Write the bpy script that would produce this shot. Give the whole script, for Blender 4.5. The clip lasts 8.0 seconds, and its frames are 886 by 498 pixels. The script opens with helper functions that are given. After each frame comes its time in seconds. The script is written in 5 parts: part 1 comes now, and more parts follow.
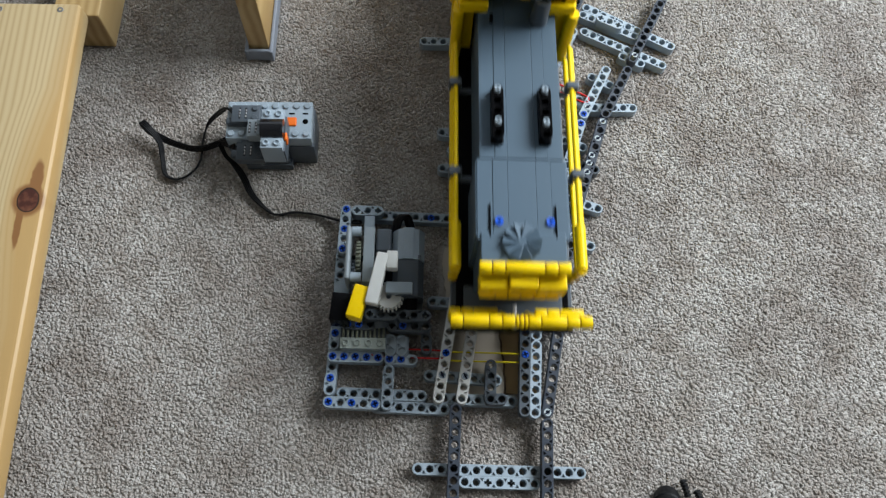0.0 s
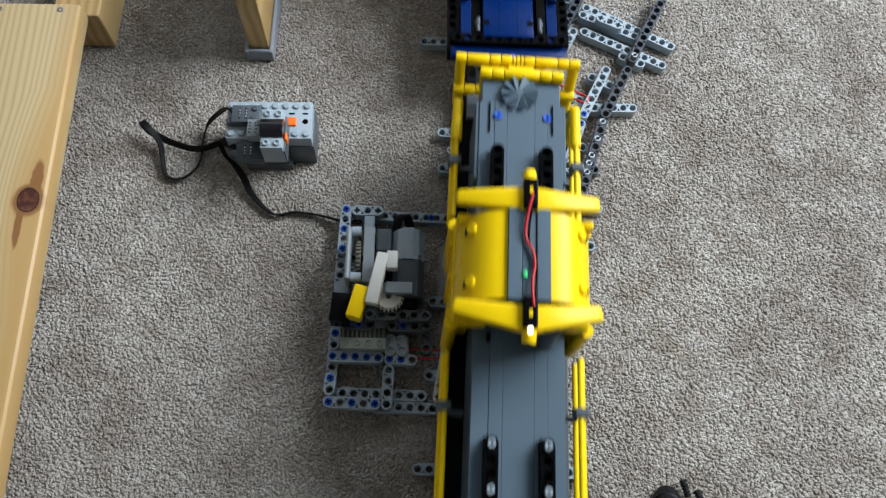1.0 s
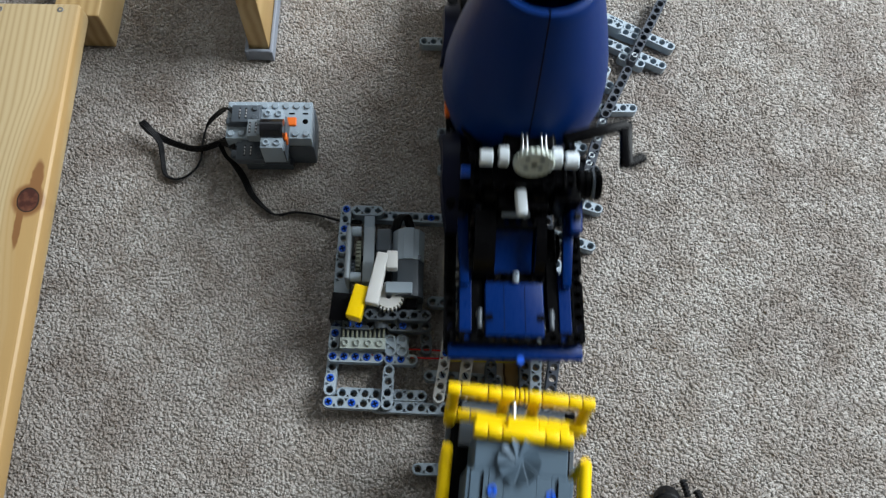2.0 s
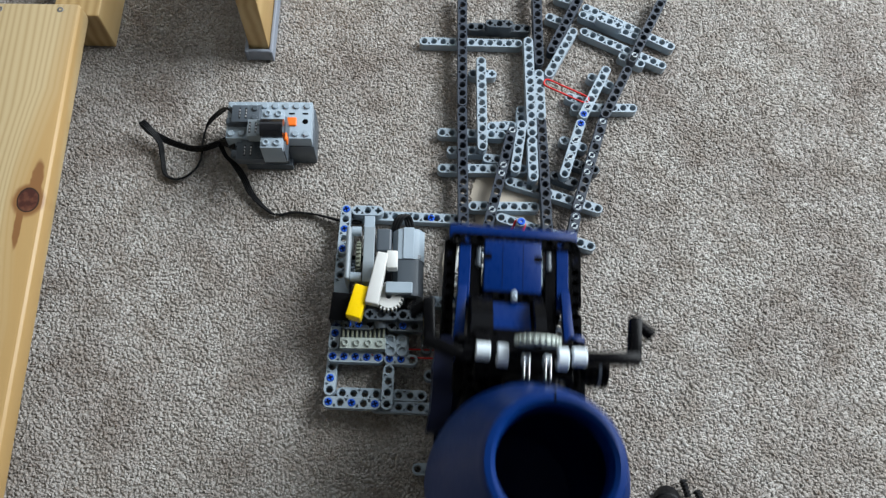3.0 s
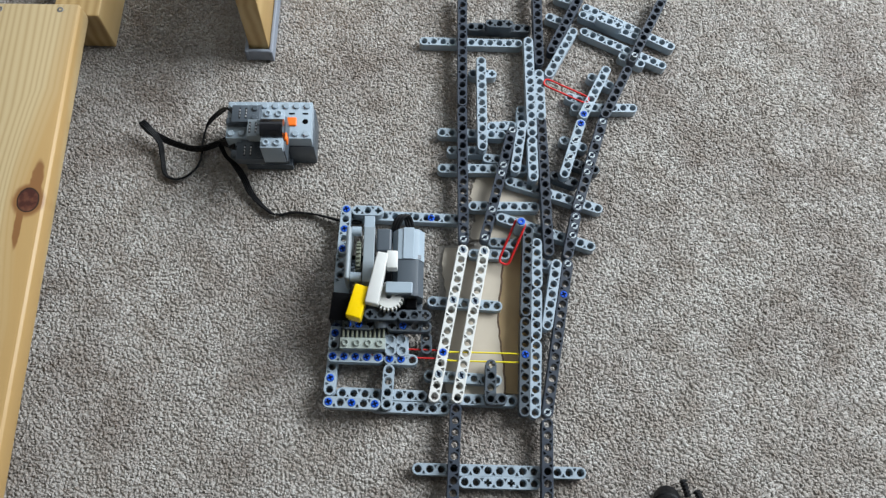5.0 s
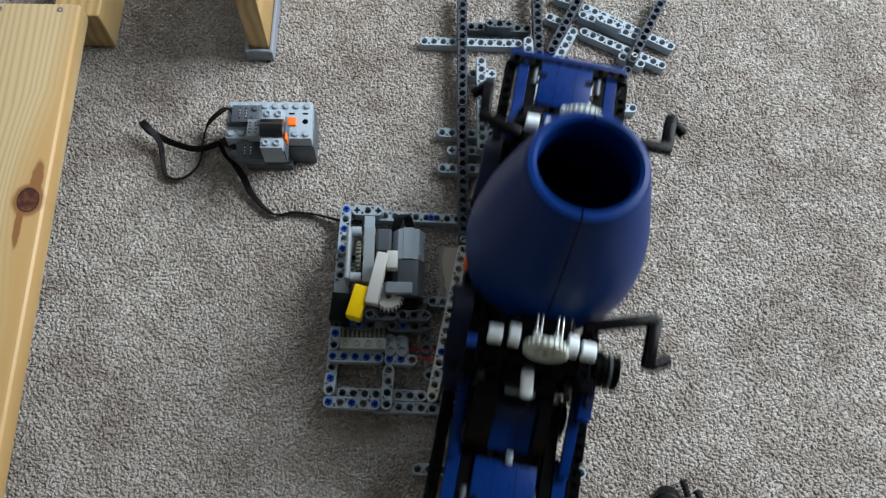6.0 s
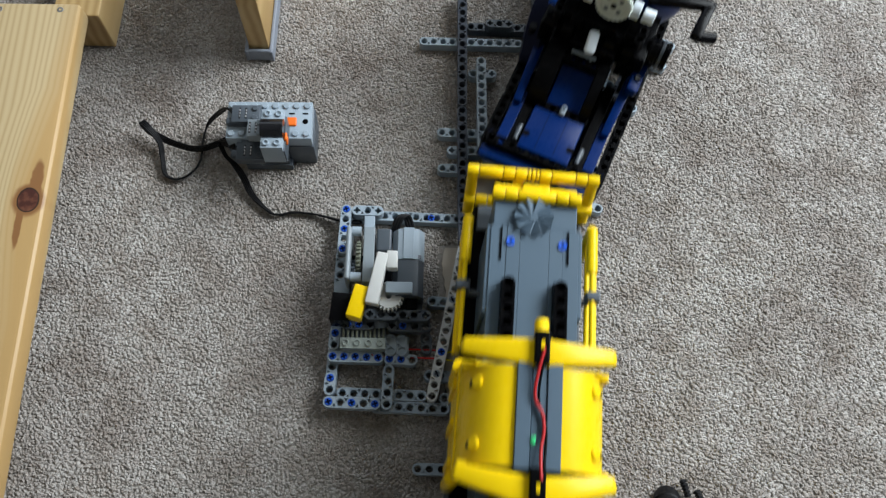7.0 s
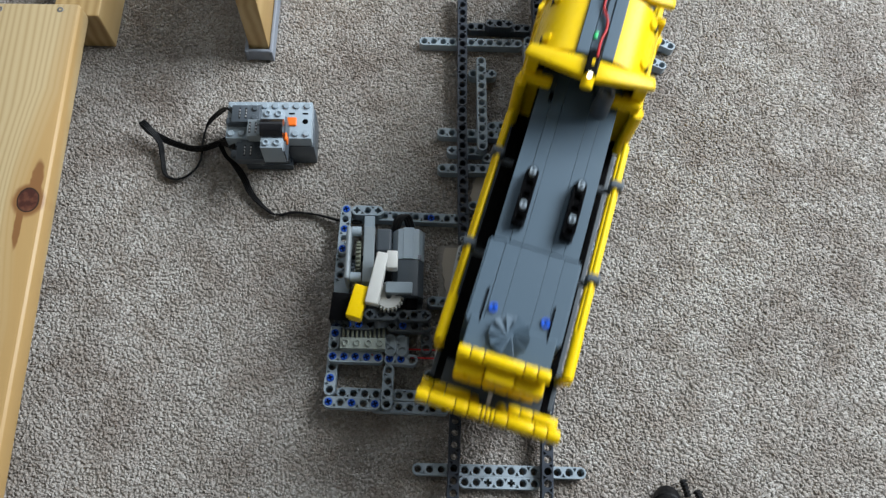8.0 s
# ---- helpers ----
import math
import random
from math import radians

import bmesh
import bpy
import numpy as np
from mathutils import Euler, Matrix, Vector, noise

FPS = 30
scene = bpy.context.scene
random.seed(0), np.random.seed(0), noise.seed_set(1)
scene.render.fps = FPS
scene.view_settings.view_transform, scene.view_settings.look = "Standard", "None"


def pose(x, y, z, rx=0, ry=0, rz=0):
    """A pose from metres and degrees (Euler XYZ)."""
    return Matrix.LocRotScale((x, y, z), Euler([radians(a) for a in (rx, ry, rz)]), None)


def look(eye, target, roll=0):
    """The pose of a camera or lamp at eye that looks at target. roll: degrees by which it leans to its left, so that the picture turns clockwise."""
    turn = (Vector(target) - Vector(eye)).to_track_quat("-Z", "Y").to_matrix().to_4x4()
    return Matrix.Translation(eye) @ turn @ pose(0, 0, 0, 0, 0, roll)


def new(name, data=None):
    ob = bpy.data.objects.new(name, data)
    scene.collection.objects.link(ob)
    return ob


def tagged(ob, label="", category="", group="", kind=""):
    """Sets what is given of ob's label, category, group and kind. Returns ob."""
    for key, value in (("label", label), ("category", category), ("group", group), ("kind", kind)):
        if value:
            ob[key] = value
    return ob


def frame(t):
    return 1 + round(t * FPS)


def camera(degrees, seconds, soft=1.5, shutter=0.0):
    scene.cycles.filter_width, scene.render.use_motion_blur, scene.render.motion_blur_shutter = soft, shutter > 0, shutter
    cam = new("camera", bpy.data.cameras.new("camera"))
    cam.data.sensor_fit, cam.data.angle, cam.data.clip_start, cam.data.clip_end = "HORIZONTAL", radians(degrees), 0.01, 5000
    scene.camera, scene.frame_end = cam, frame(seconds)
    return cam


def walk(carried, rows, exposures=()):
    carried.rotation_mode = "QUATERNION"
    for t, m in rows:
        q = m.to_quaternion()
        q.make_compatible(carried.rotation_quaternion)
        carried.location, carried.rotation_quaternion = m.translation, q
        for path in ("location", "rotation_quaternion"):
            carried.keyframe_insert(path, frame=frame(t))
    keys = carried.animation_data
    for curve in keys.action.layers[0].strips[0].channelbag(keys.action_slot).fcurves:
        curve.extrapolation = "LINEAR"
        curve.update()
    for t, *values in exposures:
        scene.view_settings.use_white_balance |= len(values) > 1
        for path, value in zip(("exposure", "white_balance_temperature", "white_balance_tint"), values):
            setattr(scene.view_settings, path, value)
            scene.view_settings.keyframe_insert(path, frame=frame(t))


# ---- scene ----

# ---------------------------------------------------------------- camera
# millimetre plan: the straight track runs along +y, its middle at x = 0, carpet top at z = 0
MM = 0.001
cam = camera(59.98, 8.0, soft=1.35, shutter=0.5)
EYE = Matrix.Translation((-0.07128, -0.21663, 0.55139))
VIEW = EYE @ pose(0, 0, 0, 0, 0, -6.58) @ pose(0, 0, 0, 21.361) @ pose(0, 0, 0, 0, 0, 7.518)
walk(cam, [(0.0, VIEW), (8.0, VIEW)])

# ---------------------------------------------------------------- light
world = bpy.data.worlds.new("daylight")
scene.world = world
world.use_nodes = True
wn, wl = world.node_tree.nodes, world.node_tree.links
sky = wn.new("ShaderNodeTexSky")
sky.sky_type = "NISHITA"
sky.sun_disc = False
sky.sun_elevation, sky.sun_rotation = radians(40), radians(70)
wl.new(sky.outputs[0], wn["Background"].inputs[0])
wn["Background"].inputs[1].default_value = 0.12


def window_or_fill_light(x, y, z, w, h, power, target):
    lamp = bpy.data.lights.new("window_or_fill_lamp", "AREA")
    lamp.shape, lamp.size, lamp.size_y, lamp.energy = "RECTANGLE", w, h, power
    lamp.color = (0.86, 0.945, 1.0)
    ob = new("window_or_fill_lamp", lamp)
    ob.matrix_world = look((x, y, z), target)
    return ob


window_or_fill_light(1.16, 0.72, 1.20, 1.1, 0.95, 68, (0.12, 0.42, 0.05))
# added weak fill lamp from the north; softens shadows, no known window there
window_or_fill_light(-0.1, 1.52, 1.35, 1.5, 1.1, 7, (-0.1, 0.0, 0.2))
scene.view_settings.exposure = 0.0

# ---------------------------------------------------------------- materials


def material(name, rough=0.5, metal=0.0, spec=0.5):
    m = bpy.data.materials.new(name)
    m.use_nodes = True
    b = m.node_tree.nodes["Principled BSDF"]
    b.inputs["Roughness"].default_value = rough
    b.inputs["Metallic"].default_value = metal
    b.inputs["Specular IOR Level"].default_value = spec
    return m, m.node_tree.nodes, m.node_tree.links, b


def coords(n, l, scale=(1, 1, 1)):
    tc, mp = n.new("ShaderNodeTexCoord"), n.new("ShaderNodeMapping")
    mp.inputs["Scale"].default_value = scale
    l.new(tc.outputs["Object"], mp.inputs["Vector"])
    return mp.outputs["Vector"]


def noise_tex(n, l, vec, scale, detail=3.0, rough=0.55):
    t = n.new("ShaderNodeTexNoise")
    t.inputs["Scale"].default_value, t.inputs["Detail"].default_value, t.inputs["Roughness"].default_value = scale, detail, rough
    l.new(vec, t.inputs["Vector"])
    return t.outputs["Fac"]


def ramp(n, l, fac, *stops):
    r = n.new("ShaderNodeValToRGB")
    while len(r.color_ramp.elements) < len(stops):
        r.color_ramp.elements.new(0.5)
    for e, (at, c) in zip(r.color_ramp.elements, stops):
        e.position, e.color = at, (*c, 1)
    l.new(fac, r.inputs[0])
    return r.outputs["Color"]


def bump(n, l, b, height, strength, distance):
    k = n.new("ShaderNodeBump")
    k.inputs["Strength"].default_value, k.inputs["Distance"].default_value = strength, distance
    l.new(height, k.inputs["Height"])
    l.new(k.outputs[0], b.inputs["Normal"])


def plastic(name, colour, rough=0.32, wear=0.12, spec=0.32):
    """Moulded plastic with faint mould mottling, dust and fine scratches; each piece a touch different."""
    m, n, l, b = material(name, rough, 0.0, spec)
    v = coords(n, l)
    info = n.new("ShaderNodeObjectInfo")
    mix = n.new("ShaderNodeMix")
    mix.data_type = "RGBA"
    lo, hi = [c * (1 - wear) for c in colour], [min(1, c * (1 + wear * 0.8)) for c in colour]
    add = n.new("ShaderNodeMath")
    add.operation = "MULTIPLY_ADD"
    l.new(noise_tex(n, l, v, 60, 4), add.inputs[0])
    add.inputs[1].default_value = 0.6
    half = n.new("ShaderNodeMath")
    half.operation = "MULTIPLY"
    half.inputs[1].default_value = 0.4
    l.new(info.outputs["Random"], half.inputs[0])
    l.new(half.outputs[0], add.inputs[2])
    l.new(add.outputs[0], mix.inputs["Factor"])
    mix.inputs["A"].default_value, mix.inputs["B"].default_value = (*lo, 1), (*hi, 1)
    l.new(mix.outputs["Result"], b.inputs["Base Color"])
    r = n.new("ShaderNodeMapRange")
    r.inputs["To Min"].default_value, r.inputs["To Max"].default_value = rough - 0.08, rough + 0.14
    fine = noise_tex(n, l, v, 350, 3)
    l.new(fine, r.inputs["Value"])
    l.new(r.outputs["Result"], b.inputs["Roughness"])
    bump(n, l, b, fine, 0.12, 0.0003)
    return m


LIGHT_GREY = plastic("light_grey_plastic", (0.31, 0.37, 0.425))
DARK_GREY = plastic("dark_grey_plastic", (0.072, 0.086, 0.102))
RAIL_GREY = plastic("rail_grey_plastic", (0.040, 0.048, 0.064), 0.36, 0.12, 0.25)
HOOD_GREY = plastic("hood_grey_plastic", (0.074, 0.110, 0.146), 0.42, 0.05, 0.22)
OLD_GREY = plastic("old_grey_plastic", (0.33, 0.37, 0.345))
PALE_GREY = plastic("pale_grey_plastic", (0.62, 0.68, 0.72), 0.36)
WHITE = plastic("white_plastic", (0.60, 0.60, 0.58), 0.34, 0.06)
BLACK = plastic("black_plastic", (0.0025, 0.0025, 0.003), 0.22, 0.12, 0.06)
# near-black for the painted shade in pin slots, and for panel joints
SLOT_SHADE_JOINT = plastic("slot_shade_and_joint_black", (0.004, 0.006, 0.02), 0.6, 0.1, 0.05)
BLUE_PIN = plastic("blue_pin_plastic", (0.012, 0.09, 0.55), 0.28)
BLUE = plastic("dark_blue_plastic", (0.0005, 0.0155, 0.098), 0.26, 0.12, 0.10)
YELLOW = plastic("yellow_plastic", (0.80, 0.535, 0.003), 0.26, 0.05, 0.16)
ORANGE = plastic("orange_plastic", (0.85, 0.16, 0.015), 0.35)
RUBBER_RED = plastic("red_rubber", (0.55, 0.018, 0.018), 0.5)
RUBBER_YELLOW = plastic("yellow_rubber", (0.72, 0.60, 0.015), 0.5)
RUBBER_BLACK = plastic("black_rubber", (0.006, 0.006, 0.007), 0.5, 0.12, 0.18)


def metal(name, colour, rough):
    m, n, l, b = material(name, rough, 1.0)
    v = coords(n, l)
    l.new(ramp(n, l, noise_tex(n, l, v, 200), (0.3, [c * 0.85 for c in colour]), (0.7, colour)), b.inputs["Base Color"])
    return m


STEEL = metal("bright_steel", (0.62, 0.62, 0.64), 0.3)


def pine(name, knot=False):
    """Bare pine: long growth lines along local y, broad tone changes, a dark knot where asked."""
    m, n, l, b = material(name, 0.5, 0.0, 0.35)
    v = coords(n, l, (1, 0.07, 1))
    warp = noise_tex(n, l, v, 14, 2)
    wave = n.new("ShaderNodeTexWave")
    wave.bands_direction = "X"
    wave.inputs["Scale"].default_value, wave.inputs["Distortion"].default_value = 42, 5.5
    wave.inputs["Detail"].default_value, wave.inputs["Detail Scale"].default_value = 2.5, 0.6
    l.new(v, wave.inputs["Vector"])
    grain = ramp(n, l, wave.outputs["Fac"], (0.0, (0.44, 0.29, 0.12)), (0.55, (0.53, 0.37, 0.17)), (1.0, (0.58, 0.42, 0.21)))
    tone = ramp(n, l, warp, (0.35, (0.80, 0.72, 0.60)), (0.65, (1.0, 1.0, 1.0)))
    mul = n.new("ShaderNodeMix")
    mul.data_type, mul.blend_type = "RGBA", "MULTIPLY"
    mul.inputs["Factor"].default_value = 0.8
    l.new(grain, mul.inputs["A"])
    l.new(tone, mul.inputs["B"])
    l.new(mul.outputs["Result"], b.inputs["Base Color"])
    fine = noise_tex(n, l, coords(n, l, (1, 0.04, 1)), 900, 2)
    bump(n, l, b, fine, 0.15, 0.0004)
    return m


PINE = pine("pine_wood")


def carpet_material():
    m, n, l, b = material("carpet_pile", 0.95, 0.0, 0.08)
    geo = n.new("ShaderNodeNewGeometry")
    v = coords(n, l)
    per = ramp(n, l, geo.outputs["Random Per Island"], (0.0, (0.355, 0.32, 0.297)), (0.2, (0.425, 0.397, 0.375)),
               (0.8, (0.47, 0.448, 0.427)), (1.0, (0.53, 0.513, 0.495)))
    broad = ramp(n, l, noise_tex(n, l, v, 9, 4), (0.34, (0.73, 0.695, 0.675)), (0.5, (0.92, 0.91, 0.895)), (0.66, (1, 1, 0.985)))
    mid = ramp(n, l, noise_tex(n, l, v, 34, 3), (0.34, (0.78, 0.745, 0.715)), (0.6, (1, 1, 1)))
    colour = per
    fine = ramp(n, l, noise_tex(n, l, v, 620, 3, 0.7), (0.32, (0.76, 0.745, 0.73)), (0.62, (1.06, 1.06, 1.06)))
    for layer in (broad, mid, fine):
        mul = n.new("ShaderNodeMix")
        mul.data_type, mul.blend_type = "RGBA", "MULTIPLY"
        mul.inputs["Factor"].default_value = 1.0
        l.new(colour, mul.inputs["A"])
        l.new(layer, mul.inputs["B"])
        colour = mul.outputs["Result"]
    l.new(colour, b.inputs["Base Color"])
    fibre = noise_tex(n, l, v, 1600, 3)
    bump(n, l, b, fibre, 0.7, 0.0006)
    return m


CARPET = carpet_material()


def simple(name, lo, hi, scale, rough, bumps=0.1):
    m, n, l, b = material(name, rough)
    v = coords(n, l)
    f = noise_tex(n, l, v, scale, 5)
    l.new(ramp(n, l, f, (0.3, lo), (0.7, hi)), b.inputs["Base Color"])
    bump(n, l, b, f, bumps, 0.001)
    return m


BACKING = simple("carpet_backing", (0.25, 0.225, 0.20), (0.34, 0.315, 0.285), 400, 0.95, 0.5)
CARD_PALE = simple("pale_card", (0.40, 0.345, 0.275), (0.47, 0.41, 0.335), 25, 0.8)
CARD_BROWN = simple("brown_card", (0.38, 0.26, 0.13), (0.48, 0.34, 0.18), 25, 0.75)
PAINT = simple("wall_paint", (0.34, 0.33, 0.31), (0.40, 0.39, 0.37), 3, 0.85)
CEILING = simple("ceiling_paint", (0.68, 0.68, 0.67), (0.72, 0.72, 0.71), 3, 0.9)
CAP_GREY = plastic("sled_grey_plastic", (0.22, 0.24, 0.28), 0.45)

# ---------------------------------------------------------------- building helpers


def mesh_from(name, verts, faces, mat):
    me = bpy.data.meshes.new(name)
    me.from_pydata([tuple(c * MM for c in v) for v in verts], [], faces)
    me.materials.append(mat)
    me.update()
    return me


def empty(name, m=None):
    ob = new(name)
    ob.empty_display_size = 0.01
    if m is not None:
        ob.matrix_world = m
    return ob


def child(name, me, parent, m=None, label=""):
    ob = new(name, me)
    ob.parent = parent
    if m is not None:
        ob.matrix_basis = m
    return tagged(ob, label)


def at(x, y, z, rx=0, ry=0, rz=0):
    return pose(x * MM, y * MM, z * MM, rx, ry, rz)


def bm_box(bm, cx, cy, cz, sx, sy, sz, bev=0.0, m=None, segs=2):
    r = bmesh.ops.create_cube(bm, size=1)
    vs = r["verts"]
    bmesh.ops.scale(bm, vec=(sx * MM, sy * MM, sz * MM), verts=vs)
    if bev:
        es = {e for v in vs for e in v.link_edges}
        out = bmesh.ops.bevel(bm, geom=list(es), offset=bev * MM, segments=segs, affect="EDGES", profile=0.5)
        vs = list({v for f in out["faces"] for v in f.verts} | {v for v in vs if v.is_valid})
    mat = Matrix.Translation((cx * MM, cy * MM, cz * MM)) @ (m or Matrix())
    bmesh.ops.transform(bm, matrix=mat, verts=vs)
    return vs


def bm_cyl(bm, p, q, r, r2=None, segs=16):
    p, q = Vector(p) * MM, Vector(q) * MM
    d = q - p
    m = Matrix.Translation((p + q) / 2) @ d.to_track_quat("Z", "Y").to_matrix().to_4x4()
    bmesh.ops.create_cone(bm, cap_ends=True, segments=segs, radius1=r * MM, radius2=(r if r2 is None else r2) * MM, depth=d.length, matrix=m)


def bm_lathe(bm, profile, segs=32, m=None):
    rings = []
    for r, z in profile:
        rings.append([bm.verts.new((m or Matrix()) @ Vector((r * MM * math.cos(2 * math.pi * i / segs), r * MM * math.sin(2 * math.pi * i / segs), z * MM))) for i in range(segs)])
    for a, b in zip(rings, rings[1:]):
        for i in range(segs):
            bm.faces.new((a[i], a[(i + 1) % segs], b[(i + 1) % segs], b[i]))
    return rings


def finish(name, bm, mat, smooth=28):
    bmesh.ops.recalc_face_normals(bm, faces=bm.faces)
    me = bpy.data.meshes.new(name)
    bm.to_mesh(me)
    bm.free()
    me.materials.append(mat)
    if smooth:
        me.shade_smooth()
        me.set_sharp_from_angle(angle=radians(smooth))
    return me


def part(name, bm, mat, parent, label="", m=None, smooth=28):
    return child(name, finish(name, bm, mat, smooth), parent, m, label)


def soft_edges(me):
    """Rounded edges with level faces: each corner's normal follows the larger face."""
    me.shade_smooth()
    total = np.zeros((len(me.vertices), 3))
    for f in me.polygons:
        for i in f.vertices:
            total[i] += np.array(f.normal) * f.area
    total /= np.maximum(np.linalg.norm(total, axis=1), 1e-12)[:, None]
    me.normals_split_custom_set_from_vertices(total.tolist())


def box_part(name, parent, mat, cx, cy, cz, sx, sy, sz, bev=0.4, label="", m=None):
    bm = bmesh.new()
    bm_box(bm, 0, 0, 0, sx, sy, sz, bev, m)
    ob = part(name, bm, mat, parent, label, at(cx, cy, cz), 0)
    soft_edges(ob.data)
    return ob


def rod_part(name, parent, mat, p, q, r, label="", segs=14, r2=None):
    bm = bmesh.new()
    bm_cyl(bm, p, q, r, r2, segs)
    return part(name, bm, mat, parent, label)


def tube_part(name, parent, mat, points, r, label="", flat=1.0, cyclic=False):
    """A cord along points (mm), turned into a mesh."""
    cu = bpy.data.curves.new(name, "CURVE")
    cu.dimensions, cu.bevel_depth, cu.bevel_resolution, cu.resolution_u = "3D", r * MM, 2, 6
    sp = cu.splines.new("NURBS")
    sp.points.add(len(points) - 1)
    for p, c in zip(sp.points, points):
        p.co = (c[0] * MM, c[1] * MM, c[2] * MM / flat, 1)
    sp.order_u, sp.use_endpoint_u, sp.use_cyclic_u = 3, not cyclic, cyclic
    tmp = bpy.data.objects.new("tmp_cord", cu)
    me = bpy.data.meshes.new_from_object(tmp)
    bpy.data.objects.remove(tmp)
    if flat != 1.0:
        me.transform(Matrix.Diagonal((1, 1, flat, 1)))
    me.name = name
    me.materials.clear()
    me.materials.append(mat)
    me.shade_smooth()
    return child(name, me, parent, None, label) if parent else new(name, me)


# ---------------------------------------------------------------- studless beams
from mathutils.geometry import delaunay_2d_cdt

BEAMS = {}


def circle(cx, cy, r, k):
    return [(cx + r * math.cos(2 * math.pi * i / k), cy + r * math.sin(2 * math.pi * i / k)) for i in range(k)]


def beam_mesh(n, mat, cross=()):
    """A beam with n holes 8 mm apart along local x, first hole at the origin, underside at z = 0: bored rims, through holes,
    small triangular pockets between the holes."""
    key = (n, mat.name, cross)
    if key in BEAMS:
        return BEAMS[key]
    H, R, K = 7.8, 3.75, 14
    length = 8 * (n - 1)
    outline = [(length + R * math.cos(a), R * math.sin(a)) for a in [math.pi * (i / 10 - 0.5) for i in range(11)]]
    outline += [(R * math.cos(a), R * math.sin(a)) for a in [math.pi * (i / 10 + 0.5) for i in range(11)]]
    holes = []
    for i in range(n):
        if i in cross:
            w, s = 0.95, 2.5
            x = 8 * i
            holes.append([(x + s, -w), (x + s, w), (x + w, w), (x + w, s), (x - w, s), (x - w, w), (x - s, w), (x - s, -w), (x - w, -w), (x - w, -s), (x + w, -s), (x + w, -w)])
        else:
            holes.append(circle(8 * i, 0, 2.85, K))
    pits = []
    for i in range(n - 1):
        s = 1 if i % 2 else -1
        x = 8 * i + 4
        pits.append([(x - 1.35, s * 3.05), (x + 1.35, s * 3.05), (x, s * 0.55)])
    verts, faces = [], []

    def sheet(z, loops, flip):
        pts = [Vector(p) for p in outline]
        edges = [(i, (i + 1) % len(outline)) for i in range(len(outline))]
        for lp in loops:
            b = len(pts)
            pts += [Vector(p) for p in lp]
            edges += [(b + i, b + (i + 1) % len(lp)) for i in range(len(lp))]
        vo, _, fo, _, _, _ = delaunay_2d_cdt(pts, edges, [], 1, 1e-5)
        base = len(verts)
        verts.extend((p.x, p.y, z) for p in vo)
        for f in fo:
            cx = sum(vo[i].x for i in f) / 3
            cy = sum(vo[i].y for i in f) / 3
            if any(inside(cx, cy, lp) for lp in loops):
                continue
            faces.append([base + i for i in (reversed(f) if flip else f)])

    def inside(x, y, lp):
        c = False
        for (x1, y1), (x2, y2) in zip(lp, lp[1:] + lp[:1]):
            if (y1 > y) != (y2 > y) and x < (x2 - x1) * (y - y1) / (y2 - y1) + x1:
                c = not c
        return c

    def wall(lp0, z0, lp1, z1):
        base, k = len(verts), len(lp0)
        verts.extend((x, y, z0) for x, y in lp0)
        verts.extend((x, y, z1) for x, y in lp1)
        faces.extend((base + i, base + (i + 1) % k, base + k + (i + 1) % k, base + k + i) for i in range(k))

    def grown(lp, d):
        return [(x + d * ((x - length) if x > length else (x if x < 0 else 0)) / R, y * (1 + d / R)) for x, y in lp]

    sheet(H, holes + pits, False)
    top = grown(outline, 0.25)
    wall(top, 0.0, top, H - 0.25)
    wall(top, H - 0.25, outline, H)
    for i, lp in enumerate(holes):
        if i in cross:
            wall(lp, H, lp, 0.0)
        else:
            inner = circle(8 * i, 0, 2.4, K)
            wall(lp, H, lp, H - 0.9)
            wall(lp, H - 0.9, inner, H - 0.9)
            wall(inner, H - 0.9, inner, 0.0)
    for lp in pits:
        wall(lp, H, lp, H - 3.0)
        base = len(verts)
        verts.extend((x, y, H - 3.0) for x, y in lp)
        faces.append((base, base + 1, base + 2))
    BEAMS[key] = mesh_from("beam", verts, faces, mat)
    return BEAMS[key]


def beam(parent, name, x, y, z, heading, n, mat, cross=()):
    """heading: degrees, 0 along +x, 90 along +y."""
    return child(name, beam_mesh(n, mat, cross), parent, at(x, y, z, 0, 0, heading))


def pin(parent, x, y, z, mat=None):
    """Axle pin end seen in a hole: a ring with its dark slot painted on."""
    key = ("pin", (mat or BLUE_PIN).name)
    if key not in BEAMS:
        bm = bmesh.new()
        pale = mat is not None and mat is not BLUE_PIN
        if pale:
            bm_lathe(bm, [(0.05, -4.0), (1.5, -4.0), (1.55, 0.1), (2.4, 0.2), (2.65, -0.1), (2.65, -5.0)], 14)
        else:
            bm_lathe(bm, [(0.05, 0.3), (2.4, 0.3), (2.65, 0.0), (2.65, -5.0)], 14)
        plain = len(bm.faces)
        # the axle slot in the pin's face: raised black bars paint the recess's shade
        for q in ((35,) if pale else (20, 110)):
            bm_box(bm, 0, 0, 0.12, 4.7 if pale else 3.9, 0.9 if pale else 1.25, 0.5, 0, pose(0, 0, 0, 0, 0, q))
        bm.faces.ensure_lookup_table()
        for f in bm.faces[plain:]:
            f.material_index = 1
        BEAMS[key] = finish("pin", bm, mat or BLUE_PIN)
        BEAMS[key].materials.append(SLOT_SHADE_JOINT)
    return child("pin", BEAMS[key], parent, at(x, y, z))


def pin_mesh():
    key = ("top_pin",)
    if key not in BEAMS:
        bm = bmesh.new()
        bm_lathe(bm, [(0.9, -0.6), (1.2, 0.2), (2.6, 0.3), (2.9, -0.2), (2.9, -4)], 14)
        BEAMS[key] = finish("blue_pin", bm, BLUE_PIN)
    return BEAMS[key]

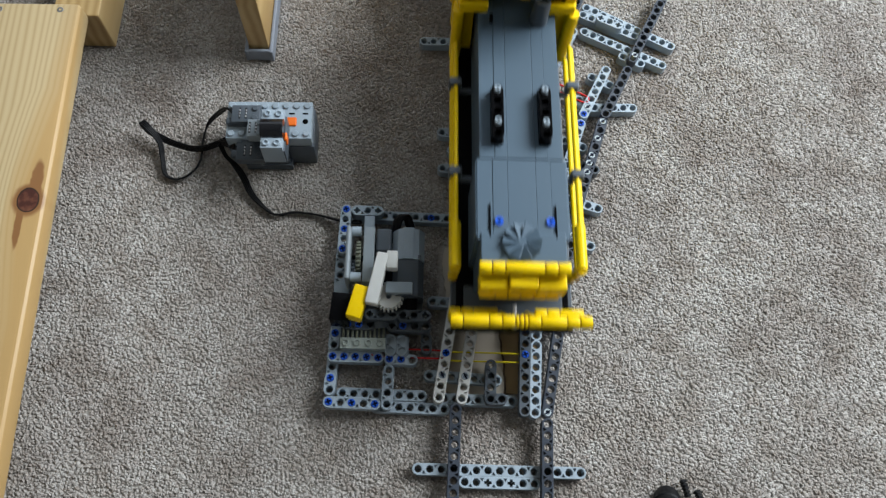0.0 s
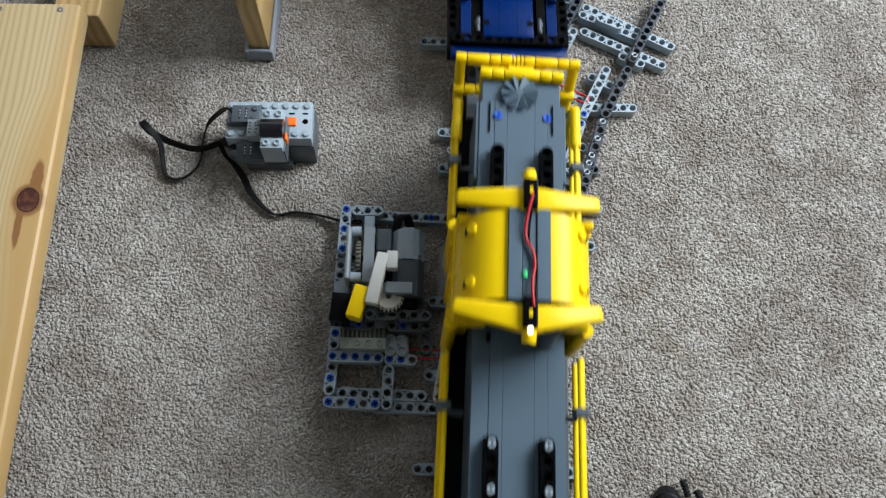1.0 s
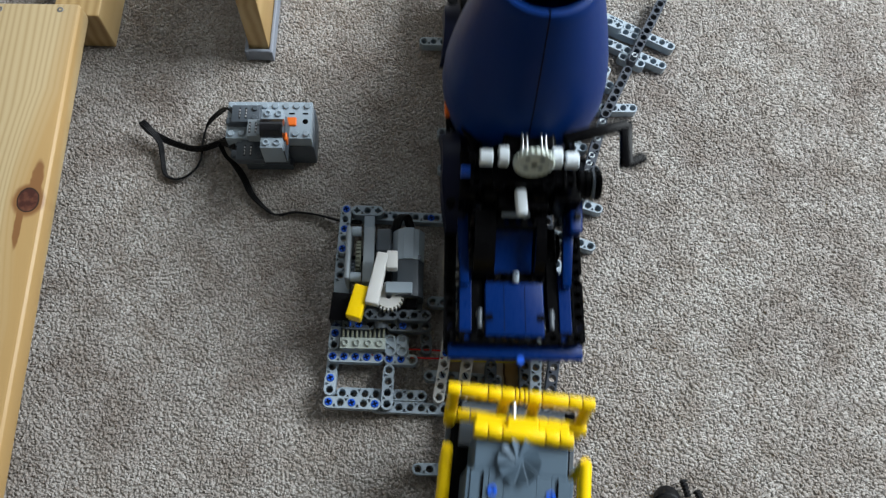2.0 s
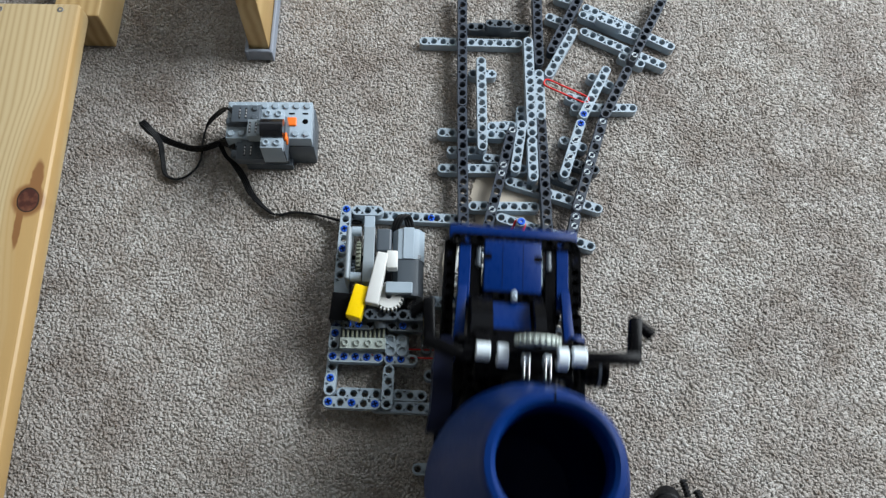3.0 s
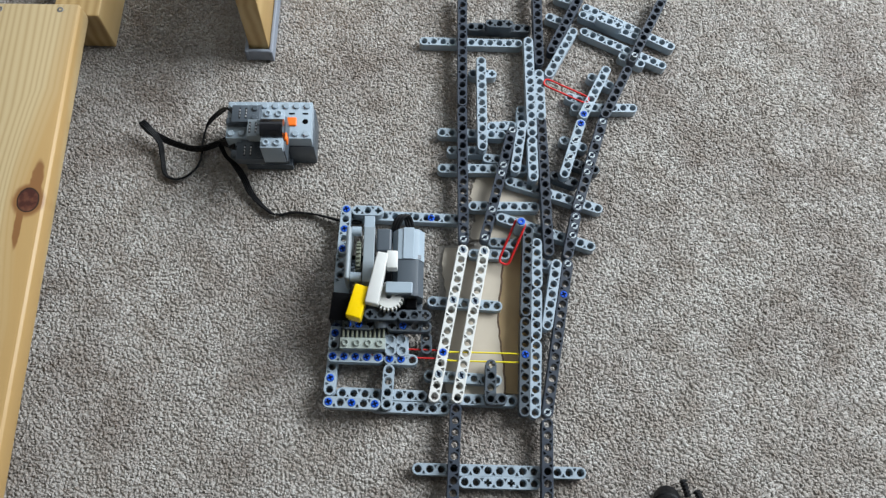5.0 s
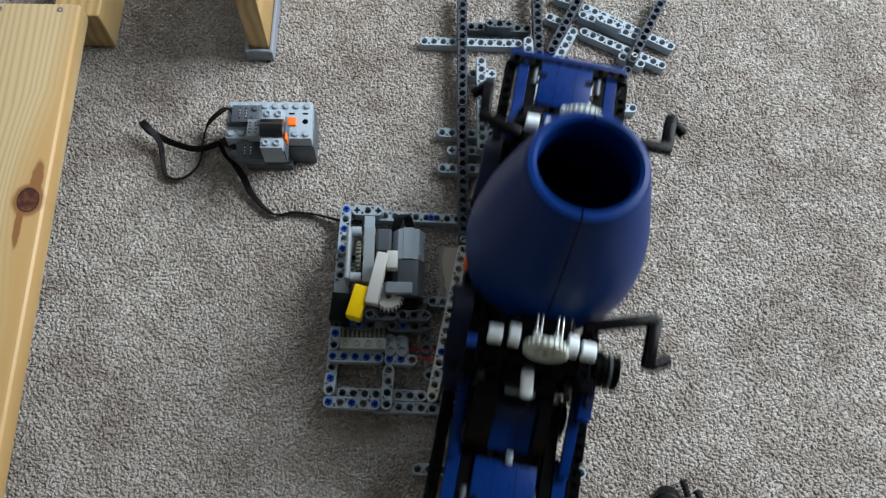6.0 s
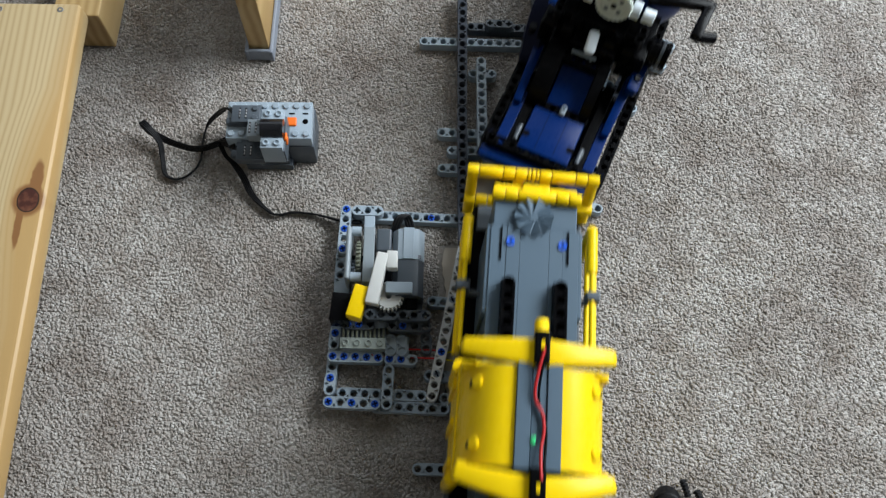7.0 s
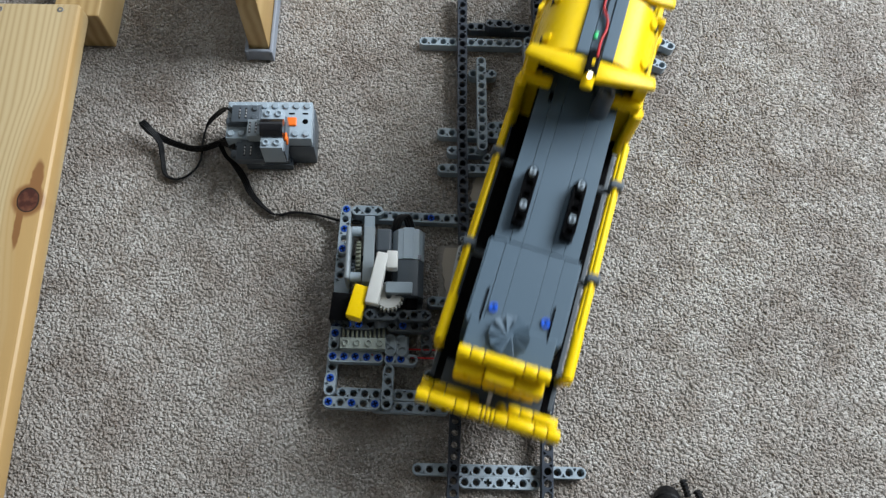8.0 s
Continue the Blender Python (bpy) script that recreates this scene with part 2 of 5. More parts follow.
# ---------------------------------------------------------------- room


def slab(name, cx, cy, cz, sx, sy, sz, mat, label):
    bm = bmesh.new()
    bm_box(bm, cx, cy, cz, sx, sy, sz)
    return tagged(new(name, finish(name, bm, mat, 0)), label, kind="structure")


def build_room():
    slab("floor", 0, 0, -61.8, 4200, 4200, 120, BACKING, "floor under a grey-beige carpet")
    # north wall with a smaller, made-up opening for the added fill lamp
    slab("wall_north", -1550, 1610, 1200, 1320, 100, 2400, PAINT, "plain pale painted wall beside a lit opening")
    slab("wall_north_2", 950, 1610, 1200, 520, 100, 2400, PAINT, "plain pale painted wall beside a lit opening")
    slab("wall_north_3", -100, 1610, 390, 1580, 100, 780, PAINT, "plain pale painted wall under a lit opening")
    slab("wall_north_4", -100, 1610, 2160, 1580, 100, 480, PAINT, "plain pale painted wall over a lit opening")
    slab("wall_south", 0, -2060, 1200, 4200, 100, 2400, PAINT, "plain pale painted wall")
    slab("wall_west", -2060, 0, 1200, 100, 4020, 2400, PAINT, "plain pale painted wall")
    # east wall with the window opening that lights the room
    slab("wall_east", 1260, -1250, 1200, 100, 1520, 2400, PAINT, "plain pale painted wall beside a lit opening")
    slab("wall_east_2", 1260, 1450, 1200, 100, 320, 2400, PAINT, "plain pale painted wall beside a lit opening")
    slab("wall_east_3", 1260, 400, 200, 100, 1780, 400, PAINT, "plain pale painted wall under a lit opening")
    slab("wall_east_4", 1260, 400, 2250, 100, 1780, 300, PAINT, "plain pale painted wall over a lit opening")
    slab("ceiling", 0, 0, 2450, 4200, 4200, 100, CEILING, "plain white ceiling")


def build_carpet():
    """Twisted pile: one irregular little tuft beside the other, over the stretch that lies round the track."""
    rng = np.random.default_rng(7)
    pitch = 1.75
    xs, ys = np.meshgrid(np.arange(-450, 380, pitch), np.arange(-205, 270, pitch))
    xs[::2] += pitch / 2
    cx = (xs + rng.uniform(-0.95, 0.95, xs.shape)).ravel()
    cy = (ys + rng.uniform(-0.95, 0.95, ys.shape)).ravel()
    side = (cx > -385 - 0.22 * (cy + 20)) & (cx < 315 + 0.21 * (cy + 20))
    cx, cy = cx[side], cy[side]
    # the card sheets press the pile flat
    keep = ~((cx > -50) & (cx < 25) & (cy > -114) & (cy < 2)) & ~((cx > -23) & (cx < 27) & (cy > -10) & (cy < 61))
    cx, cy = cx[keep], cy[keep]
    k = len(cx)
    seg = 5
    rad = rng.uniform(1.0, 1.85, k)
    squash = rng.uniform(0.55, 1.0, k)
    turn = rng.uniform(0, 3.14, k)
    # tufts lie higher and lower in loose clumps
    clump = np.sin(cx * 0.61 + 1.7 * np.sin(cy * 0.23)) * np.sin(cy * 0.57 + 1.9 * np.sin(cx * 0.19))
    top = rng.uniform(-0.6, 0.3, k) + 0.12 * clump
    lean = rng.uniform(-0.9, 0.9, (k, 2))
    rot = rng.uniform(0, 6.28, k)
    verts = np.zeros((k, 2 * seg + 1, 3))
    for i in range(seg):
        a = rot + 2 * math.pi * i / seg
        ex, ey = np.cos(a), np.sin(a) * squash
        ex, ey = ex * np.cos(turn) - ey * np.sin(turn), ex * np.sin(turn) + ey * np.cos(turn)
        w = rng.uniform(0.8, 1.2, k)
        verts[:, i] = np.stack([cx + ex * rad * w, cy + ey * rad * w, np.full(k, -4.7)], 1)
        w = rng.uniform(0.7, 1.2, k)
        verts[:, seg + i] = np.stack([cx + lean[:, 0] * 0.7 + ex * rad * w, cy + lean[:, 1] * 0.7 + ey * rad * w, top - rng.uniform(0.25, 1.15, k)], 1)
    verts[:, 2 * seg] = np.stack([cx + lean[:, 0], cy + lean[:, 1], top], 1)
    faces = []
    for i in range(seg):
        j = (i + 1) % seg
        faces += [(i, j, seg + j), (i, seg + j, seg + i), (seg + i, seg + j, 2 * seg)]
    tris = (np.array(faces)[None] + (np.arange(k) * (2 * seg + 1))[:, None, None]).reshape(-1, 3)
    me = bpy.data.meshes.new("carpet_pile")
    me.from_pydata((verts.reshape(-1, 3) * MM).tolist(), [], tris.tolist())
    me.materials.append(CARPET)
    tagged(new("carpet_pile", me), "grey-beige twisted carpet pile with speckled tufts", "carpet", kind="stuff")


build_room()
build_carpet()

# ---------------------------------------------------------------- track
track = empty("toy_railway_turnout")
tagged(track, "grey perforated toy beams pinned together as a railway turnout", "toy track")
beam(track, "rail", -32.7, 112.0, 8, -89.5, 15, RAIL_GREY)
beam(track, "rail", -32.2, 232.3, 8, -90.2, 15, RAIL_GREY)
beam(track, "rail", 31.4, 103.8, 8, -89.3, 15, RAIL_GREY)
beam(track, "rail", 32.4, 241.6, 8, -90.4, 11, RAIL_GREY)
beam(track, "rail", 70.4, 231.2, 8, -115.7, 9, RAIL_GREY)
beam(track, "rail", 7.5, 95.1, 8, -103.9, 13, RAIL_GREY)
beam(track, "rail", 147.2, 239.3, 8, -116.6, 11, RAIL_GREY)
beam(track, "rail", 105.8, 156.1, 8, -116.5, 7, RAIL_GREY)
beam(track, "rail", 81.3, 105.3, 8, -107.9, 11, RAIL_GREY)
beam(track, "rail", 54.8, 20.9, 8, -103.7, 5, RAIL_GREY)
beam(track, "rail", 46.5, -18.2, 8, -100.2, 15, RAIL_GREY)
beam(track, "rail", 26.2, -136.5, 8, -92.2, 15, RAIL_GREY)
beam(track, "rail", -37.5, -127.2, 8, -91.9, 15, RAIL_GREY)
beam(track, "check_rail", 23.3, 181.6, 8, -89.9, 12, LIGHT_GREY)
beam(track, "check_rail", 23.2, 86.1, 8, -90.0, 5, LIGHT_GREY)
beam(track, "check_rail", 31.2, 149.5, 8, -90.0, 6, LIGHT_GREY)
beam(track, "check_rail", 61.8, 192.8, 8, -117.4, 7, LIGHT_GREY)
beam(track, "check_rail", 15.6, 100.6, 8, -99.2, 6, LIGHT_GREY)
beam(track, "check_rail", 87.6, 155.3, 8, -116.3, 7, LIGHT_GREY)
beam(track, "check_rail", 63.3, 103.1, 8, -108.6, 7, LIGHT_GREY)
beam(track, "check_rail", -16.8, 160.0, 8, -89.8, 11, LIGHT_GREY)
beam(track, "check_rail", 17.5, 8.4, 8, -93.4, 9, DARK_GREY)
beam(track, "check_rail", 13.2, -64.0, 8, -92.3, 9, DARK_GREY)
beam(track, "check_rail", 23.7, -1.7, 8, -91.6, 5, LIGHT_GREY)
beam(track, "check_rail", 22.2, -41.7, 8, -92.6, 5, LIGHT_GREY)
beam(track, "check_rail", 20.4, -81.1, 8, -93.1, 7, LIGHT_GREY)
beam(track, "check_rail", 37.9, -18.5, 8, -100.5, 7, LIGHT_GREY)
beam(track, "sleeper", -64.3, 183.6, 0, 0.6, 11, LIGHT_GREY)
beam(track, "sleeper", -24.4, 200.2, 0, 0.2, 7, DARK_GREY)
beam(track, "sleeper", -8.8, 198.3, 8, -0.9, 3, DARK_GREY, (0, 2))
beam(track, "sleeper", -48.5, 95.8, 0, -0.7, 7, LIGHT_GREY)
beam(track, "sleeper", -7.7, 102.9, 0, 4.4, 3, LIGHT_GREY)
beam(track, "sleeper", 16.5, 119.2, 0, -92.2, 3, LIGHT_GREY)
beam(track, "sleeper", -40.6, 79.6, 0, 0.6, 4, LIGHT_GREY, (0,))
beam(track, "sleeper", -11.8, 73.5, 0, -4.3, 3, LIGHT_GREY, (0,))
beam(track, "sleeper", -47.8, 63.3, 0, 1.2, 9, LIGHT_GREY)
beam(track, "sleeper", -23.0, 152.7, 0, 1.2, 3, LIGHT_GREY, (2,))
beam(track, "sleeper", 5.7, 53.5, 0, -17.5, 10, LIGHT_GREY)
beam(track, "sleeper", -23.6, 31.3, 0, 0.7, 7, LIGHT_GREY)
beam(track, "sleeper", -2.0, 22.0, 0, -17.8, 10, LIGHT_GREY)
beam(track, "sleeper", -8.4, 1.1, 0, -2.2, 3, LIGHT_GREY)
beam(track, "sleeper", -23.7, -8.6, 0, -0.3, 4, LIGHT_GREY)
beam(track, "sleeper", 30.7, -15.8, 0, -15.7, 3, LIGHT_GREY)
beam(track, "sleeper", -54.4, -47.1, 0, -3.1, 7, LIGHT_GREY)
beam(track, "sleeper", -55.9, -102.4, 0, -3.3, 7, LIGHT_GREY)
beam(track, "sleeper", -12.4, -95.8, 8, -91.9, 4, DARK_GREY, (0,))
beam(track, "sleeper", -13.2, -120.0, 8, 0.9, 2, DARK_GREY)
beam(track, "sleeper", -45.1, -118.9, 0, -1.1, 7, LIGHT_GREY)
beam(track, "sleeper", -62.9, -167.0, 0, -0.8, 15, LIGHT_GREY)
beam(track, "sleeper", -31.0, -175.3, 0, -0.9, 7, LIGHT_GREY, (2, 4))
beam(track, "sleeper", 44.3, 213.2, 0, -24.3, 3, LIGHT_GREY)
beam(track, "sleeper", 77.1, 224.5, 0, -27.7, 11, LIGHT_GREY)
beam(track, "sleeper", 73.6, 217.0, 0, -25.0, 7, LIGHT_GREY)
beam(track, "sleeper", 86.9, 207.9, 8, -24.9, 3, LIGHT_GREY, (0, 2))
beam(track, "sleeper", 73.8, 199.2, 0, -26.0, 10, LIGHT_GREY)
beam(track, "sleeper", 53.2, 235.5, 0, -21.7, 3, LIGHT_GREY)
beam(track, "sleeper", 105.6, 175.0, 0, -24.3, 3, LIGHT_GREY)
beam(track, "sleeper", 77.5, 153.1, 0, -26.5, 3, LIGHT_GREY)
beam(track, "sleeper", 61.7, 123.1, 0, 1.4, 7, LIGHT_GREY)
beam(track, "sleeper", 57.6, 132.9, 0, -17.4, 3, LIGHT_GREY)
beam(track, "sleeper", 50.8, 91.7, 0, -21.1, 3, LIGHT_GREY, (0,))
beam(track, "sleeper", 41.8, 59.5, 0, -20.3, 3, DARK_GREY, (0,))
beam(track, "sleeper", 59.1, 71.1, 0, -18.1, 3, DARK_GREY)

blade_outer = child("point_blade", beam_mesh(15, WHITE), track, None, "long white perforated beam, movable point blade")
blade_inner = child("point_blade", beam_mesh(15, WHITE), track, None, "long white perforated beam, movable point blade")
pin(blade_outer, 80, 0, 7.8)
for blade in (blade_outer, blade_inner):
    for i in (0, 5, 12):
        pin(blade, 8 * i, 0, 7.6, LIGHT_GREY)


PALE_PIN = plastic("pale_pin_plastic", (0.42, 0.47, 0.50), 0.35)


# dark brown that puts the shadow line of the torn edge into the colour
CARD_TORN_SHADE = simple("torn_card_edge_shade", (0.05, 0.03, 0.018), (0.16, 0.10, 0.06), 500, 0.9, 0.5)


def torn_card(name, mat, x0, x1, y0, y1, z0, z1, torn, label, wave):
    """A flat piece of card with one torn, wavering edge on the +x side."""
    rng = random.Random(wave)
    steps = 26
    right, left = [], []
    for i in range(steps + 1):
        u = i / steps
        right.append((x1 + 1.8 * math.sin(2.4 * u * 3.1 + wave) + rng.uniform(-0.6, 0.6), y0 + (y1 - y0) * u))
        left.append((x0 + 2.2 * math.sin(3.3 * u * 3.1 + 2 * wave) + rng.uniform(-0.9, 0.9), y0 + (y1 - y0) * u))
    loop = right + left[::-1]
    bm = bmesh.new()
    lo = [bm.verts.new((x * MM, y * MM, z0 * MM)) for x, y in loop]
    hi = [bm.verts.new((x * MM, y * MM, z1 * MM)) for x, y in loop]
    k = len(loop)
    bm.faces.new(hi)
    bm.faces.new(list(reversed(lo)))
    for i in range(k):
        bm.faces.new((lo[i], lo[(i + 1) % k], hi[(i + 1) % k], hi[i]))
    ob = tagged(new(name, finish(name, bm, mat, 0)), label, "card")
    if torn:
        # dark cord painted in as the shadow line along the torn edge
        tube_part("torn_edge", ob, CARD_TORN_SHADE, [(x, y, z1 - 0.5) for x, y in right], 0.85, "torn card edge with its shadow line in dark brown")
    return ob


torn_card("card_sheet", CARD_PALE, -45, -3, -115, -2, -1.5, 1.9, True, "pale torn card sheet lying under the point blades", 1.0)
torn_card("card_sheet", CARD_BROWN, -8, 25, -113, 42, -2.5, -0.4, None, "brown packing card sheet lying under the turnout", 3.0)
torn_card("card_sheet", CARD_PALE, -23, 28, 6, 62, -1.5, 0.2, None, "pale torn card sheet under the crossing rails", 2.0)


def band(name, mat, points, r, label, cyclic=False):
    ob = tube_part(name, None, mat, points, r, "", 1.0, cyclic)
    return tagged(ob, label, "rubber band", "rubber bands")


def loop_band(name, mat, a, b, w, z0, z1, r, label):
    """A rubber band stretched as a long loop from a to b."""
    (ax, ay), (bx, by) = a, b
    dx, dy = bx - ax, by - ay
    k = math.hypot(dx, dy)
    ux, uy = dx / k, dy / k
    pts = []
    for s, c in ((0.06, 1), (0.3, 1), (0.7, 1), (0.94, 1), (1.0, 0.6), (1.0, -0.6), (0.94, -1), (0.7, -1), (0.3, -1), (0.06, -1), (0.0, -0.6), (0.0, 0.6)):
        pts.append((ax + dx * s - uy * w * c, ay + dy * s + ux * w * c, z0 + (z1 - z0) * s))
    return band(name, mat, pts, r, label, True)


loop_band("rubber_band", RUBBER_RED, (35, 141), (71, 125), 3.4, 17.0, 15.0, 0.75, "red rubber band stretched between two check rails")
loop_band("rubber_band", RUBBER_RED, (11, 12), (-1.5, -17), 4.0, 26.0, 10.0, 0.9, "red rubber band hung on the blue pin")
loop_band("rubber_band", RUBBER_RED, (-98, -87.5), (-45, -88.5), 3.0, 13.0, 13.0, 0.6, "red rubber band pulling the white point blade")
loop_band("rubber_band", RUBBER_YELLOW, (-46, -89.5), (12, -90.0), 3.2, 13.0, 13.0, 0.6, "yellow rubber band between blade and fixed rail")

rod_part("spring_post", track, LIGHT_GREY, (10.5, 10.5, 8), (10.1, 9.1, 30.5), 3.6, "light grey upright post")
child("pin", pin_mesh(), track, at(10.1, 9.1, 31.2))

# ---------------------------------------------------------------- point drive beside the track
drive = empty("point_drive")
tagged(drive, "grey toy brick point drive with motor and white lever arm", "switch drive")
beam(drive, "frame_beam", -123.9, -75.0, 8, -93.3, 2, LIGHT_GREY)
beam(drive, "frame_beam", -124.7, -91.5, 8, -1.1, 5, LIGHT_GREY)
pin(drive, -123.9, -74.6, 16, BLUE_PIN)
pin(drive, -124.6, -91.5, 16, BLUE_PIN)
pin(drive, -116.8, -91.5, 16, BLUE_PIN)
pin(drive, -108.8, -91.6, 16, BLUE_PIN)
pin(drive, -100.8, -91.8, 16, BLUE_PIN)
pin(drive, -92.7, -92.1, 16, BLUE_PIN)
beam(drive, "frame_beam", -125.4, -107.2, 8, -91.8, 2, LIGHT_GREY)
beam(drive, "frame_beam", -125.7, -123.7, 8, -1.9, 5, LIGHT_GREY)
pin(drive, -125.4, -106.9, 16, BLUE_PIN)
pin(drive, -125.8, -123.6, 16, BLUE_PIN)
pin(drive, -109.8, -124.0, 16, BLUE_PIN)
pin(drive, -93.7, -124.7, 16, BLUE_PIN)
beam(drive, "frame_beam", -84.8, -100.7, 8, -91.9, 4, LIGHT_GREY)
beam(drive, "frame_beam", -84.5, -92.8, 8, -1.8, 3, LIGHT_GREY)
pin(drive, -84.7, -92.7, 16, BLUE_PIN)
pin(drive, -76.5, -92.8, 16, BLUE_PIN)
beam(drive, "frame_beam", -117.3, -115.9, 0, -1.4, 8, LIGHT_GREY)
beam(drive, "frame_beam", -93.2, -124.9, 0, -1.5, 7, LIGHT_GREY)
beam(drive, "frame_beam", -123.9, -65.4, 0, -92.7, 7, LIGHT_GREY)
beam(drive, "frame_beam", -116.0, 21.3, 0, -1.1, 11, LIGHT_GREY)
pin(drive, -56.3, 20.0, 8, BLUE_PIN)
beam(drive, "frame_beam", -112.9, 21.5, 8, -0.1, 3, LIGHT_GREY, (0, 2))
beam(drive, "frame_beam", -121.0, 22.0, 8, -92.2, 5, LIGHT_GREY)
pin(drive, -121.0, 22.2, 16, BLUE_PIN)
pin(drive, -121.6, 5.9, 16, BLUE_PIN)
pin(drive, -122.2, -10.1, 16, BLUE_PIN)
beam(drive, "frame_beam", -123.3, -13.0, 2, -90.1, 5, LIGHT_GREY)
beam(drive, "frame_beam", -84.5, -79.2, 10, -86.8, 2, LIGHT_GREY)
beam(drive, "frame_beam", -76.4, -79.3, 10, -87.1, 2, LIGHT_GREY)
beam(drive, "dark_liftarm", -114.8, -70.0, 16, -0.3, 3, DARK_GREY, (2,))
pin(drive, -114.8, -70.0, 24, BLUE_PIN)
pin(drive, -106.8, -70.0, 24, BLUE_PIN)
beam(drive, "dark_liftarm", -83.4, -70.6, 16, -0.8, 4, DARK_GREY, (0,))
pin(drive, -75.7, -70.6, 24, BLUE_PIN)
beam(drive, "dark_liftarm", -58.9, -76.8, 8, -87.6, 2, DARK_GREY)
beam(drive, "dark_liftarm", -99.0, -64.9, 24, -0.3, 3, DARK_GREY, (0, 2))
beam(drive, "dark_liftarm", -75.9, -64.8, 23, -0.2, 3, DARK_GREY, (2,))
beam(drive, "dark_liftarm", -113.2, -61.7, 16, -0.3, 2, DARK_GREY)
# front plate of the motor mount
box_part("mount_plate", drive, LIGHT_GREY, -79, -48.2, 38.5, 19, 8.4, 8, 0.8, "light grey mounting plate")
beam(drive, "light_liftarm", -87.4, -47.8, 26, 0.3, 3, LIGHT_GREY)
pin(track, 81.4, 105.7, 16, PALE_PIN)
pin(track, 76.2, 89.9, 16, PALE_PIN)
pin(track, 70.5, 74.7, 16, PALE_PIN)
pin(track, 67.9, 67.6, 16, PALE_PIN)
pin(track, 65.8, 59.7, 16, PALE_PIN)
pin(track, 7.5, 95.2, 16, PALE_PIN)
pin(track, -0.3, 63.7, 16, PALE_PIN)
pin(track, -1.9, 56.2, 16, PALE_PIN)
pin(track, 58.6, 36.6, 16, PALE_PIN)
pin(track, 56.6, 28.9, 16, PALE_PIN)
pin(track, 54.8, 20.9, 16, PALE_PIN)
pin(track, 53.2, 13.0, 16, PALE_PIN)
pin(track, 51.5, 5.2, 16, PALE_PIN)
pin(track, 46.5, -17.8, 16, PALE_PIN)
pin(track, -32.0, -0.1, 16, PALE_PIN)
pin(track, -15.6, 1.8, 16, PALE_PIN)
pin(track, -9.8, 25.1, 16, PALE_PIN)
pin(track, 113.1, 171.0, 16, PALE_PIN)
pin(track, 69.9, 118.8, 16, PALE_PIN)
pin(track, 58.5, 88.1, 16, PALE_PIN)
pin(track, 53.2, 72.6, 16, PALE_PIN)
pin(track, 26.5, -128.7, 16, PALE_PIN)
pin(track, 66.2, 112.1, 16, BLUE_PIN)
pin(track, 63.5, 103.6, 16, BLUE_PIN)
pin(track, 42.2, -42.1, 16, BLUE_PIN)
pin(track, 12.3, -87.8, 16, BLUE_PIN)


def stud(parent, x, y, z, mat, r=2.45):
    key = ("stud", mat.name, r)
    if key not in BEAMS:
        bm = bmesh.new()
        bm_lathe(bm, [(0.05, 1.6), (r - 0.35, 1.6), (r, 1.25), (r, 0)], 16)
        BEAMS[key] = finish("stud", bm, mat)
    return child("stud", BEAMS[key], parent, at(x, y, z))


def hollow_stud(parent, x, y, z, mat):
    key = ("hollow", mat.name)
    if key not in BEAMS:
        bm = bmesh.new()
        bm_lathe(bm, [(0.05, 0.4), (1.5, 0.4), (1.55, 1.6), (2.2, 1.6), (2.45, 1.3), (2.45, 0)], 16)
        BEAMS[key] = finish("stud", bm, mat)
    return child("stud", BEAMS[key], parent, at(x, y, z))


def toothed(parent, name, c, axis_x, r, width, teeth, mat, label):
    """A gear wheel whose axle runs along x or z."""
    bm = bmesh.new()
    bm_lathe(bm, [(2.0, width / 2), (r - 1.6, width / 2), (r - 1.4, width / 2 - 0.4), (r - 1.4, -width / 2 + 0.4), (r - 1.6, -width / 2), (2.0, -width / 2)], 28)
    gear = part(name, bm, mat, parent, label, at(*c, 0, 90 if axis_x else 0, 0))
    bm = bmesh.new()
    bm_box(bm, 0, 0, 0, 1.3, 2.6, width - 0.4, 0.25, None, 1)
    tooth = finish("tooth", bm, mat)
    for i in range(teeth):
        child("tooth", tooth, gear, pose(0, 0, 0, 0, 0, 360 * i / teeth) @ at(0, r - 0.9, 0))
    return gear


